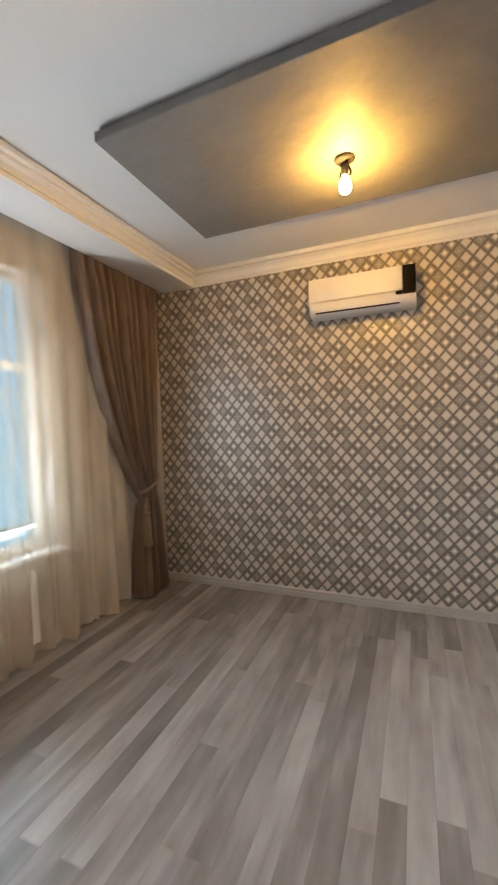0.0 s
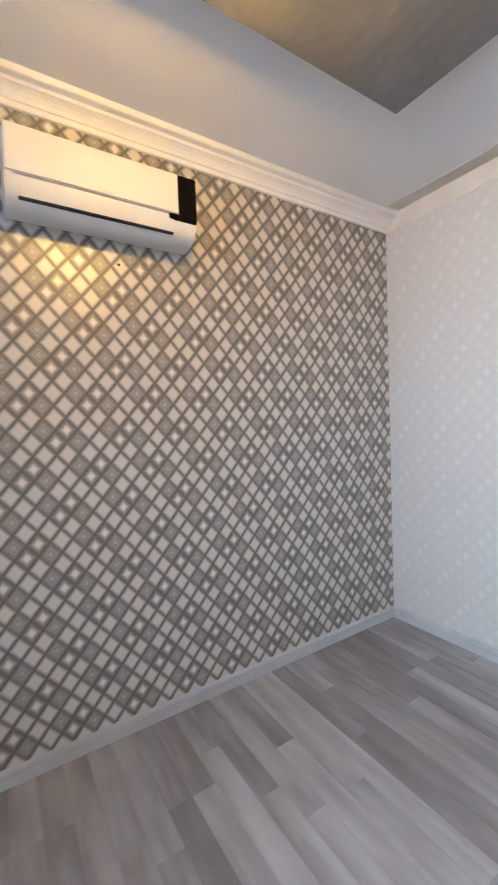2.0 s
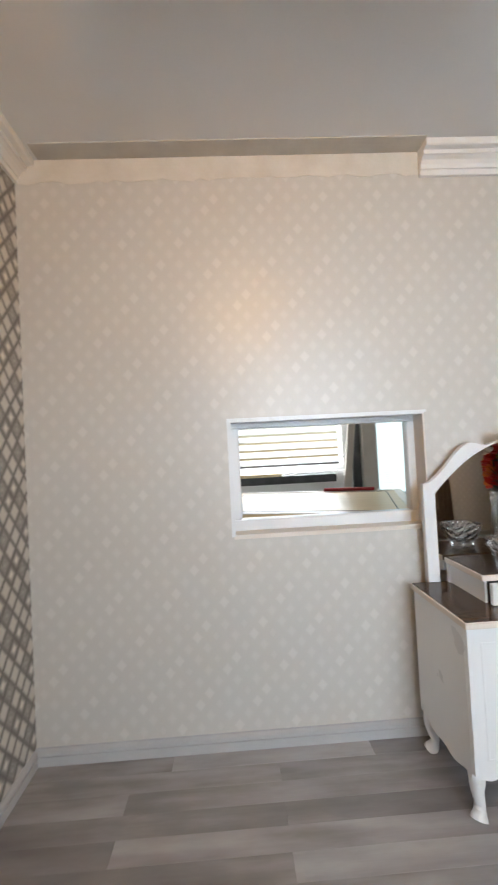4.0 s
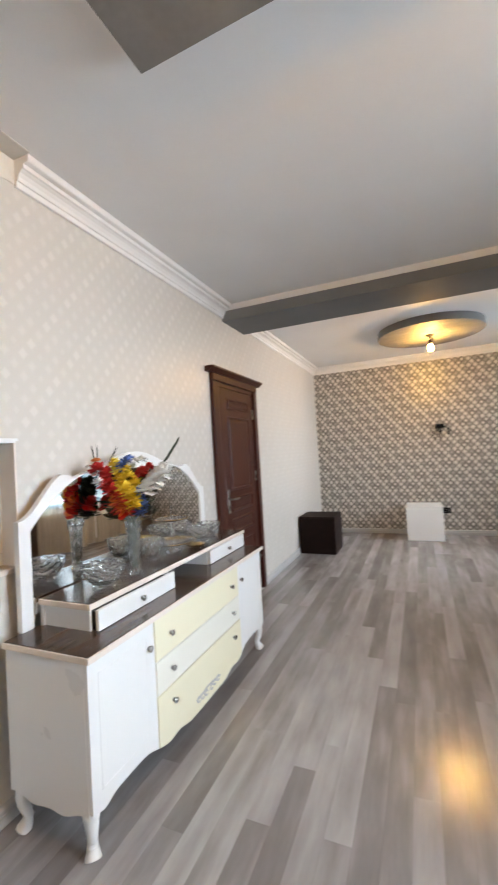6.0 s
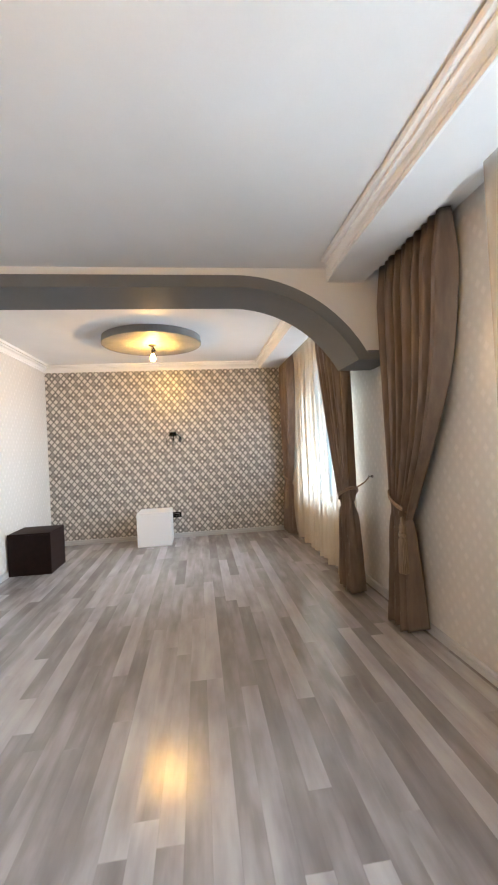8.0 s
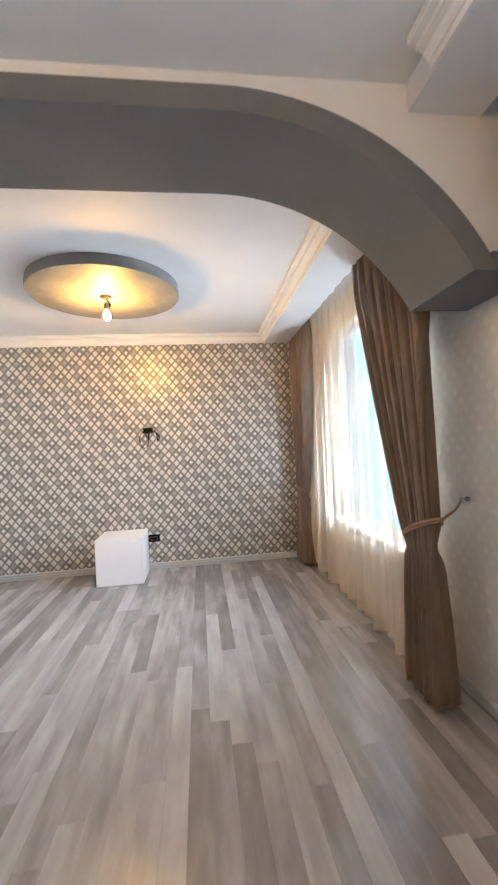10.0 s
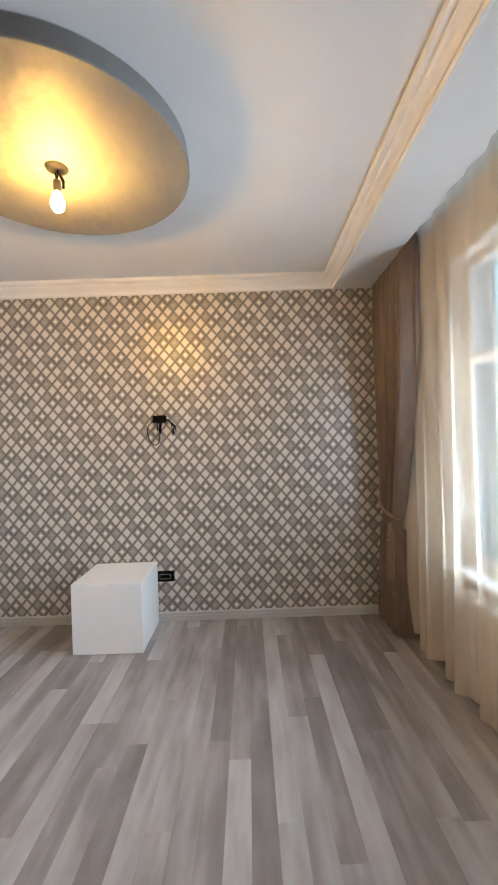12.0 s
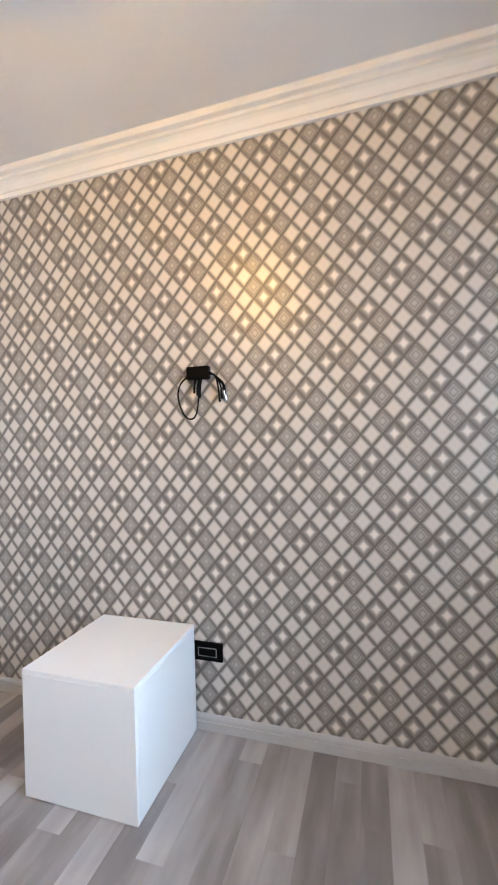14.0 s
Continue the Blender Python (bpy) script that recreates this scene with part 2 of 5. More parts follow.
M_BLIND = cloth("backlit_blind", (0.78, 0.78, 0.76), (0.84, 0.84, 0.82), 0.45, 0.0, 5)


def glass(name, tint=(0.95, 0.98, 0.98), rough=0.0, ior=1.45):
    m, nt, b = mat_new(name)
    b.inputs["Base Color"].default_value = (*tint, 1)
    b.inputs["Transmission Weight"].default_value = 1.0
    b.inputs["Roughness"].default_value, b.inputs["IOR"].default_value = rough, ior
    return m


M_GLASS = glass("window_glass", rough=0.0, ior=1.1)
M_CRYSTAL = glass("cut_crystal", (0.98, 0.995, 0.995), 0.0, 1.52)
M_CRYSTAL.node_tree.nodes["Principled BSDF"].inputs["Transmission Weight"].default_value = 0.97
M_MIRROR, nt_, b_ = mat_new("mirror_silver")
b_.inputs["Base Color"].default_value = (0.80, 0.80, 0.78, 1)
b_.inputs["Metallic"].default_value, b_.inputs["Roughness"].default_value = 1.0, 0.015

M_BULB, nt_, b_ = mat_new("lit_bulb")
b_.inputs["Base Color"].default_value = (0.9, 0.8, 0.6, 1)
b_.inputs["Emission Color"].default_value = (*BULB_COLOUR, 1)
b_.inputs["Emission Strength"].default_value = BULB


def plank_material():
    m, nt, b = mat_new("grey_oak_laminate")
    oi = nt.nodes.new("ShaderNodeObjectInfo")
    sc = nt.nodes.new("ShaderNodeVectorMath")
    sc.operation = "SCALE"
    sc.inputs[0].default_value = (37.0, 11.0, 5.0)
    nt.links.new(oi.outputs["Random"], sc.inputs["Scale"])
    fibre = noise_of(nt, 4.0, 4.0, (0.5, 3.6, 1.0), sc.outputs[0], 0.45)
    cloud = noise_of(nt, 3.4, 4.0, (0.7, 2.0, 1.0), sc.outputs[0])
    fine = noise_of(nt, 60.0, 3.0, (0.05, 6.0, 1.0), sc.outputs[0])
    tone = math_node(nt, "ADD", math_node(nt, "MULTIPLY", oi.outputs["Random"], 0.46),
                     math_node(nt, "ADD", math_node(nt, "MULTIPLY", fibre, 0.62), math_node(nt, "MULTIPLY", cloud, 0.62)))
    tone = math_node(nt, "SUBTRACT", tone, 0.36)
    col = ramp(nt, tone, (0.0, (0.145, 0.128, 0.124)), (0.36, (0.245, 0.226, 0.223)), (0.66, (0.385, 0.366, 0.366)), (1.0, (0.53, 0.512, 0.512)))
    col = mix_colour(nt, 0.07, col, fine, "SOFT_LIGHT")
    nt.links.new(col, b.inputs["Base Color"])
    nt.links.new(math_node(nt, "MULTIPLY_ADD", fibre, 0.10, 0.18), b.inputs["Roughness"])
    b.inputs["Specular IOR Level"].default_value = 0.85
    # the brushed grain runs along the boards and scatters sideways
    along = nt.nodes.new("ShaderNodeCombineXYZ")
    along.inputs[1].default_value = 1.0
    nt.links.new(along.outputs[0], b.inputs["Tangent"])
    b.inputs["Anisotropic"].default_value = 0.45
    bump(nt, b, math_node(nt, "ADD", fine, fibre), 0.10, 0.0008)
    return m


M_PLANK = plank_material()

# ---- mesh helpers ----


def put(name, bm, material, smooth=False, angle=40):
    me = bpy.data.meshes.new(name)
    bmesh.ops.recalc_face_normals(bm, faces=bm.faces)
    bm.to_mesh(me)
    bm.free()
    for mt in (material if isinstance(material, (list, tuple)) else (material,)):
        me.materials.append(mt)
    if smooth:
        me.polygons.foreach_set("use_smooth", [True] * len(me.polygons))
        me.set_sharp_from_angle(angle=radians(angle))
    return new(name, me)


def part(name, bm, material, parent, label="", smooth=False):
    ob = put(name, bm, material, smooth)
    ob.parent = parent
    return tagged(ob, label)


def thing(name, label, category, at=(0, 0, 0), group=""):
    return tagged(new(name), label, category, group)


def setting(name, bm, material, label="", smooth=False):
    return tagged(put(name, bm, material, smooth), label, "", "", "structure")


def box(bm, x0, x1, y0, y1, z0, z1, bev=0.0, seg=2):
    m = Matrix.LocRotScale(((x0 + x1) / 2, (y0 + y1) / 2, (z0 + z1) / 2), None, (abs(x1 - x0), abs(y1 - y0), abs(z1 - z0)))
    r = bmesh.ops.create_cube(bm, size=1.0, matrix=m)
    if bev:
        es = list({e for v in r["verts"] for e in v.link_edges})
        bmesh.ops.bevel(bm, geom=es, offset=bev, segments=seg, affect="EDGES", profile=0.6)
    return bm


def boxed(*a, **k):
    return box(bmesh.new(), *a, **k)


def prism(bm, pts, axis, a, b):
    """Extrude a closed outline along an axis; pts are the other two coordinates in order."""
    def co(p, t):
        return {"x": (t, p[0], p[1]), "y": (p[0], t, p[1]), "z": (p[0], p[1], t)}[axis]
    va = [bm.verts.new(co(p, a)) for p in pts]
    vb = [bm.verts.new(co(p, b)) for p in pts]
    bm.faces.new(va)
    bm.faces.new(vb[::-1])
    n = len(pts)
    for i in range(n):
        bm.faces.new((va[i], va[(i + 1) % n], vb[(i + 1) % n], vb[i]))
    return bm


def lathe(bm, prof, c, seg=20, ripple=0.0, lobes=12, cut=1):
    rings = []
    if cut > 1:                          # cut glass: extra rings, facets set off from ring to ring
        prof = [(a[0] + (b[0] - a[0]) * k / cut, a[1] + (b[1] - a[1]) * k / cut) for a, b in zip(prof, prof[1:]) for k in range(cut)] + [prof[-1]]
    for j, (r, z) in enumerate(prof):
        ring = []
        for i in range(seg):
            t = 2 * math.pi * i / seg
            q = r * (1 + ripple * math.cos(lobes * t + (math.pi * (j % 2) if cut > 1 else 0.0)))
            ring.append(bm.verts.new((c[0] + q * math.cos(t), c[1] + q * math.sin(t), c[2] + z)))
        rings.append(ring)
    for a, b in zip(rings, rings[1:]):
        for i in range(seg):
            bm.faces.new((a[i], a[(i + 1) % seg], b[(i + 1) % seg], b[i]))
    bm.faces.new(rings[0][::-1])
    bm.faces.new(rings[-1])
    return bm


def tube(bm, pts, r, seg=8):
    pts = [Vector(p) for p in pts]
    up = Vector((0.31, 0.21, 0.93)).normalized()
    rings = []
    for i, p in enumerate(pts):
        d = (pts[min(i + 1, len(pts) - 1)] - pts[max(i - 1, 0)]).normalized()
        s = d.cross(up)
        if s.length < 1e-3:
            s = d.cross(Vector((1, 0, 0)))
        s.normalize()
        t = s.cross(d)
        rr = r[i] if isinstance(r, (list, tuple)) else r
        rings.append([bm.verts.new(p + rr * (math.cos(2 * math.pi * k / seg) * s + math.sin(2 * math.pi * k / seg) * t)) for k in range(seg)])
    for a, b in zip(rings, rings[1:]):
        for k in range(seg):
            bm.faces.new((a[k], a[(k + 1) % seg], b[(k + 1) % seg], b[k]))
    bm.faces.new(rings[0][::-1])
    bm.faces.new(rings[-1])
    return bm


def wall_sheet(along, at, back, a0, a1, z0, z1, holes):
    """A wall with thickness and real openings. along 'x' or 'y'; at and back are its two faces."""
    bm = bmesh.new()
    us = sorted({a0, a1, *[h[0] for h in holes], *[h[1] for h in holes]})
    zs = sorted({z0, z1, *[h[2] for h in holes], *[h[3] for h in holes]})

    def co(u, d, z):
        return (u, d, z) if along == "x" else (d, u, z)

    def solid(i, j):
        if not (0 <= i < len(us) - 1 and 0 <= j < len(zs) - 1):
            return False
        cu, cz = (us[i] + us[i + 1]) / 2, (zs[j] + zs[j + 1]) / 2
        return not any(h[0] < cu < h[1] and h[2] < cz < h[3] for h in holes)
    vert = {}

    def v(u, d, z):
        k = (round(u, 5), round(d, 5), round(z, 5))
        if k not in vert:
            vert[k] = bm.verts.new(co(u, d, z))
        return vert[k]
    for i in range(len(us) - 1):
        for j in range(len(zs) - 1):
            if not solid(i, j):
                continue
            u0, u1, w0, w1 = us[i], us[i + 1], zs[j], zs[j + 1]
            for d in (at, back):
                bm.faces.new((v(u0, d, w0), v(u1, d, w0), v(u1, d, w1), v(u0, d, w1)))
            for di, dj, e in ((-1, 0, (u0, w0, u0, w1)), (1, 0, (u1, w0, u1, w1)), (0, -1, (u0, w0, u1, w0)), (0, 1, (u0, w1, u1, w1))):
                if not solid(i + di, j + dj):
                    bm.faces.new((v(e[0], at, e[1]), v(e[2], at, e[3]), v(e[2], back, e[3]), v(e[0], back, e[1])))
    return bm


# ---- large structure ----
HX0, HX1, HZ0, HZ1 = 0.972, 1.935, 0.995, 1.555     # hatch
DX0, DX1, DZ1 = 3.87, 4.74, 2.08                     # door opening
setting("ground", boxed(-60, 60, -60, 60, -0.60, -0.40), M_GROUND, "bare garden ground outside the house")
setting("floor", boxed(-0.2, L + 0.2, -D - 0.3, 0.2, -0.25, -0.0125), M_GAP, "dark underlay below the laminate boards")
setting("wall_west", boxed(-0.2, 0.0, -D - 0.3, 0.2, -0.25, H + 0.2), M_PAPER, "grey and silver lattice wallpaper on the end wall")
setting("wall_east", boxed(L, L + 0.2, -D - 0.3, 0.2, -0.25, H + 0.2), M_PAPER_E, "grey and silver lattice wallpaper on the end wall")
setting("wall_north", wall_sheet("x", 0.0, 0.2, 0.0, L, -0.25, H + 0.2, [(HX0, HX1, HZ0, HZ1), (DX0, DX1, -0.0125, DZ1)]), M_CREAM, "cream pearl lattice wallpaper with a hatch and a door")
setting("wall_south", wall_sheet("x", -D, -D - 0.3, 0.0, L, -0.25, H + 0.2, [(a, b, WZ0, WZ1) for a, b in WIN]), M_CREAM, "cream pearl wallpaper with two windows")
setting("ceiling", boxed(0.0, L, -D, 0.0, H, H + 0.2), M_CEIL, "flat white painted ceiling")

M_HAZE, nt_, b_ = mat_new("bright_distance")
b_.inputs["Base Color"].default_value = (0.0, 0.0, 0.0, 1)
nt_.links.new(ramp(nt_, noise_of(nt_, 0.35, 3.0), (0.3, (0.27, 0.65, 1.0)), (0.7, (0.38, 0.74, 1.0))), b_.inputs["Emission Color"])
b_.inputs["Emission Strength"].default_value = 2.2
setting("backdrop", boxed(-4, 13, -5.3, -5.2, -0.4, 5.5), M_HAZE, "bright pale blue distance outside the windows")

# soffits along the window wall, either side of the arch
for nm, a, b in (("soffit_west", 0.0, BX0 + 0.02), ("soffit_east", BX1 - 0.02, L)):
    setting(nm, boxed(a, b, SOF_OUT, SOF_Y, SOF_Z, H), M_CEIL, "white boxed soffit beside the curtain recess")

# bare plaster where the cornice is missing
BARE = 1.985
bm = bmesh.new()
rng = random.Random(4)
pts = [(0.004, H - 0.001), (BARE, H - 0.001)]
x = BARE
while x > 0.03:
    pts.append((x, 2.752 + rng.uniform(-0.012, 0.006)))
    x -= rng.uniform(0.03, 0.07)
pts.append((0.004, 2.75))
prism(bm, pts, "y", -0.0035, 0.001)
setting("plaster_strip", bm, M_PLASTER, "bare plaster strip with a torn wallpaper edge")
setting("ceiling_strip", boxed(0.115, BARE, -0.108, -0.004, H - 0.004, H + 0.002), M_STRIP, "unpainted ceiling strip left by a missing cornice")

# cornice: bead, cove and fillets, mitred round the inner corners
CORN = [(0.0, 0.0), (0.016, 0.0), (0.018, 0.004), (0.018, 0.024), (0.026, 0.025), (0.032, 0.040), (0.044, 0.054), (0.060, 0.063),
        (0.070, 0.065), (0.070, 0.082), (0.100, 0.083), (0.104, 0.088), (0.104, 0.113), (0.0, 0.113)]


def cornice(name, path, label, tall=1.0):
    """path: floor points walked with the room on the right-hand side."""
    bm = bmesh.new()
    P = [Vector(p) for p in path]
    rings = []
    for i, p in enumerate(P):
        dirs = []
        if i:
            dirs.append((P[i] - P[i - 1]).normalized())
        if i < len(P) - 1:
            dirs.append((P[i + 1] - P[i]).normalized())
        ns = [Vector((d.y, -d.x)) for d in dirs]
        n = ns[0] if len(ns) == 1 else (ns[0] + ns[1]) / (1 + ns[0].dot(ns[1]))
        rings.append([bm.verts.new((p.x + n.x * o * 0.92, p.y + n.y * o * 0.92, SOF_Z + 0.113 + (z - 0.113) * tall)) for o, z in CORN])
    k = len(CORN)
    for a, b in zip(rings, rings[1:]):
        for j in range(k):
            bm.faces.new((a[j], a[(j + 1) % k], b[(j + 1) % k], b[j]))
    bm.faces.new(rings[0])
    bm.faces.new(rings[-1][::-1])
    return setting(name, bm, M_CORNICE, label)


cornice("cornice_west", [(BX0 - 0.16, SOF_Y), (0.0, SOF_Y), (0.0, -0.004)], "white moulded cornice with stepped profile")
cornice("cornice_north", [(BARE, 0.0), (BX0 + 0.01, 0.0)], "white moulded cornice with a raw cut end", 1.15)
cornice("cornice_east", [(BX1 - 0.01, 0.0), (L, 0.0), (L, SOF_Y), (BX1 - 0.01, SOF_Y)], "white moulded cornice with stepped profile")

# skirting boards
SK = [(0.0, 0.0), (0.016, 0.0), (0.016, 0.040), (0.010, 0.042), (0.010, 0.047), (0.015, 0.050), (0.014, 0.062), (0.007, 0.072), (0.0, 0.074)]
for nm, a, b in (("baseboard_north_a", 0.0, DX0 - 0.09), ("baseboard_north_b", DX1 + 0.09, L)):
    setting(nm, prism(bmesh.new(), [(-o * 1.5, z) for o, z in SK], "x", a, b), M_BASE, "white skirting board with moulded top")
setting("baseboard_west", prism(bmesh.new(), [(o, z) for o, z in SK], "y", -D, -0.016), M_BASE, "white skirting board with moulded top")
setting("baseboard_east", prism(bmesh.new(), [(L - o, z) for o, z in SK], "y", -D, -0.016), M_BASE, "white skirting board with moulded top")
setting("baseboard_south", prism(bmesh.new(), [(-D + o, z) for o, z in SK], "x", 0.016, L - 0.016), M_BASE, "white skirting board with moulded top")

# arch: flat over most of the room, falling in a curve to a stub on the window wall
AY, AZ, AR = -2.70, 2.705, 1.14
BAND = 0.095
ends = math.asin((3.70 + AY) / AR)


def arch_curve(r, n=18):
    return [(AY - r * math.sin(ends * i / n), AZ - AR + r * math.cos(ends * i / n)) for i in range(n + 1)]


inner, outer = arch_curve(AR), arch_curve(AR + BAND)
setting("arch_band", prism(bmesh.new(), [(0.0, AZ)] + inner + outer[::-1] + [(0.0, AZ + BAND)], "x", BX0, BX1), M_BEAM, "slate grey arched beam crossing the room", True)
stub = [(inner[-1][0], inner[-1][1]), (-D, inner[-1][1]), (-D, outer[-1][1] + 0.03), (outer[-1][0], outer[-1][1] + 0.03), (outer[-1][0], outer[-1][1])]
setting("arch_stub", prism(bmesh.new(), stub, "x", BX0, BX1), M_BEAM, "slate grey stub where the arch meets the window wall")
spand = [(0.0, AZ + BAND - 0.004)] + [(p[0], p[1] - 0.004) for p in outer] + [(outer[-1][0], outer[-1][1] + 0.03), (-D, outer[-1][1] + 0.03), (-D, H), (0.0, H)]
setting("arch_spandrel", prism(bmesh.new(), spand, "x", BX0 + 0.022, BX1 - 0.022), M_CEIL, "white plastered wall above the arched beam")

# dropped ceiling panels
PL = [(0.722, -2.932), (1.79, -2.925), (1.85, -0.833), (0.722, -0.833)]
PLZ = 2.795


def inset(poly, d):
    cx, cy = sum(p[0] for p in poly) / len(poly), sum(p[1] for p in poly) / len(poly)
    return [(p[0] + d * (1 if p[0] < cx else -1), p[1] + d * (1 if p[1] < cy else -1)) for p in poly]


panel = thing("ceiling_panel", "silver grey rectangular dropped panel below the ceiling", "ceiling panel")
bm = prism(bmesh.new(), PL, "z", PLZ, PLZ + 0.045)
bmesh.ops.bevel(bm, geom=bm.edges[:], offset=0.003, segments=1, affect="EDGES")
part("slab", bm, M_GREY, panel)
part("backing", prism(bmesh.new(), inset(PL, 0.02), "z", PLZ + 0.045, H), M_GREY, panel, "recessed grey upper layer")
CX, CY, CR, CZ = 6.165, -1.847, 0.612, 2.777
disc = thing("ceiling_disc", "silver grey round dropped disc below the ceiling", "ceiling panel")
part("slab", lathe(bmesh.new(), [(CR - 0.004, 0), (CR, 0.004), (CR, 0.040)], (CX, CY, CZ), 72), M_GREY, disc, "", True)
part("rim", lathe(bmesh.new(), [(CR - 0.006, 0.040), (CR - 0.006, H - CZ - 0.001)], (CX, CY, CZ), 72), M_GREY, disc, "grey upright rim", True)

# ---- windows ----


def window(name, x0, x1):
    w = tagged(new(name), "white framed window behind a voile curtain", "", "", "structure")
    y0, y1 = -D - 0.16, -D - 0.10
    fw = 0.06
    zt = WZ1 - 0.66
    part("window_frame", boxed(x0, x1, y0, y1, WZ0, WZ0 + fw, 0.006, 1), M_PVC, w)
    part("window_frame", boxed(x0, x1, y0, y1, WZ1 - fw, WZ1, 0.006, 1), M_PVC, w)
    for a in (x0, x1 - fw):
        part("window_frame", boxed(a, a + fw, y0, y1, WZ0 + fw, WZ1 - fw, 0.006, 1), M_PVC, w)
    part("transom", boxed(x0 + fw, x1 - fw, y0, y1, zt, zt + fw, 0.006, 1), M_PVC, w)
    for a, b, c, d in ((x0 + fw, x1 - fw, WZ0 + fw, zt), (x0 + fw, x1 - fw, zt + fw, WZ1 - fw)):
        p = part("pane", boxed(a, b, -D - 0.134, -D - 0.128, c, d), M_GLASS, w, "clear glass pane")
        p.visible_shadow = False
    part("window_sill", boxed(x0 - 0.04, x1 + 0.04, -D - 0.10, -D + 0.07, WZ0 - 0.035, WZ0, 0.008), M_PVC, w, "white projecting sill board")
    return w


for k, (a, b) in enumerate(WIN):
    window("window_%d" % (k + 1), a, b)
    # wrought iron grille outside
    g = thing("window_grille", "wrought iron grille with scrolls outside the window", "window grille", group="window grilles")
    yg = -D - 0.19
    nb = 5
    for i in range(nb):
        x = a + (i + 0.5) * (b - a) / nb
        part("bar", boxed(x - 0.005, x + 0.005, yg - 0.005, yg + 0.005, WZ0, WZ1), M_IRON, g)
    for zz in (WZ0 + 0.15, WZ0 + 1.1):
        part("rail", boxed(a, b, yg - 0.008, yg + 0.008, zz, zz + 0.02), M_IRON, g)
    for i in range(3):
        xc = a + (i + 0.5) * (b - a) / 3
        for s in (-1, 1):
            pts = [(xc + s * (0.02 + 0.16 * math.sin(t * math.pi) * (1 - 0.35 * t)), yg + 0.004, WZ0 + 0.55 + 0.60 * t) for t in [q / 14 for q in range(15)]]
            part("scroll", tube(bmesh.new(), pts, 0.008, 6), M_IRON, g)

# ---- radiators ----


def radiator(x0, x1):
    r = thing("radiator", "white enamelled panel radiator under the window sill", "radiator", group="radiators")
    yb, yf, z0, z1 = -D + 0.03, -D + 0.115, 0.10, 0.58
    part("back_panel", boxed(x0, x1, yb, yb + 0.02, z0, z1 - 0.01, 0.006), M_RAD, r)
    bm = bmesh.new()
    n = int((x1 - x0) / 0.05)
    pts = [(x0, yf - 0.02)]
    for i in range(n):
        a = x0 + (x1 - x0) * i / n
        w = (x1 - x0) / n
        pts += [(a + 0.1 * w, yf - 0.008), (a + 0.3 * w, yf), (a + 0.7 * w, yf), (a + 0.9 * w, yf - 0.008)]
    pts += [(x1, yf - 0.02)]
    prism(bm, pts, "z", z0, z1 - 0.01)
    part("front_panel", bm, M_RAD, r, "ribbed front panel")
    for i in range(int((x1 - x0) / 0.08)):
        a = x0 + 0.02 + i * 0.08
        part("grille_slat", boxed(a, a + 0.045, yb, yf - 0.01, z1 - 0.006, z1 + 0.004), M_RAD, r)
    for a in (x0, x1 - 0.004):
        part("side_cover", boxed(a, a + 0.004, yb, yf, z0, z1 + 0.005), M_RAD, r)
    for a in (x0 + 0.15, x1 - 0.15):
        part("bracket", boxed(a - 0.015, a + 0.015, -D, yb, z0 + 0.1, z0 + 0.3), M_RAD, r)
    tube_pts = [(x1 - 0.05, yb + 0.03, z0), (x1 - 0.05, yb + 0.03, 0.0)]
    part("pipe", tube(bmesh.new(), tube_pts, 0.009), M_RAD, r)
    return r


radiator(1.40, 2.55)
radiator(5.50, 6.65)

# ---- curtains ----
YC = -3.86
ZT = 2.845
for nm, a, b in (("curtain_rail", 0.03, BX0 - 0.0), ("curtain_rail", BX1, L - 0.03)):
    r = thing("curtain_rail", "white twin-track curtain rail in the ceiling recess", "curtain rail", group="curtain rails")
    part("track", boxed(a, b, YC - 0.055, YC + 0.055, ZT, H - 0.001, 0.003, 1), M_PVC, r)


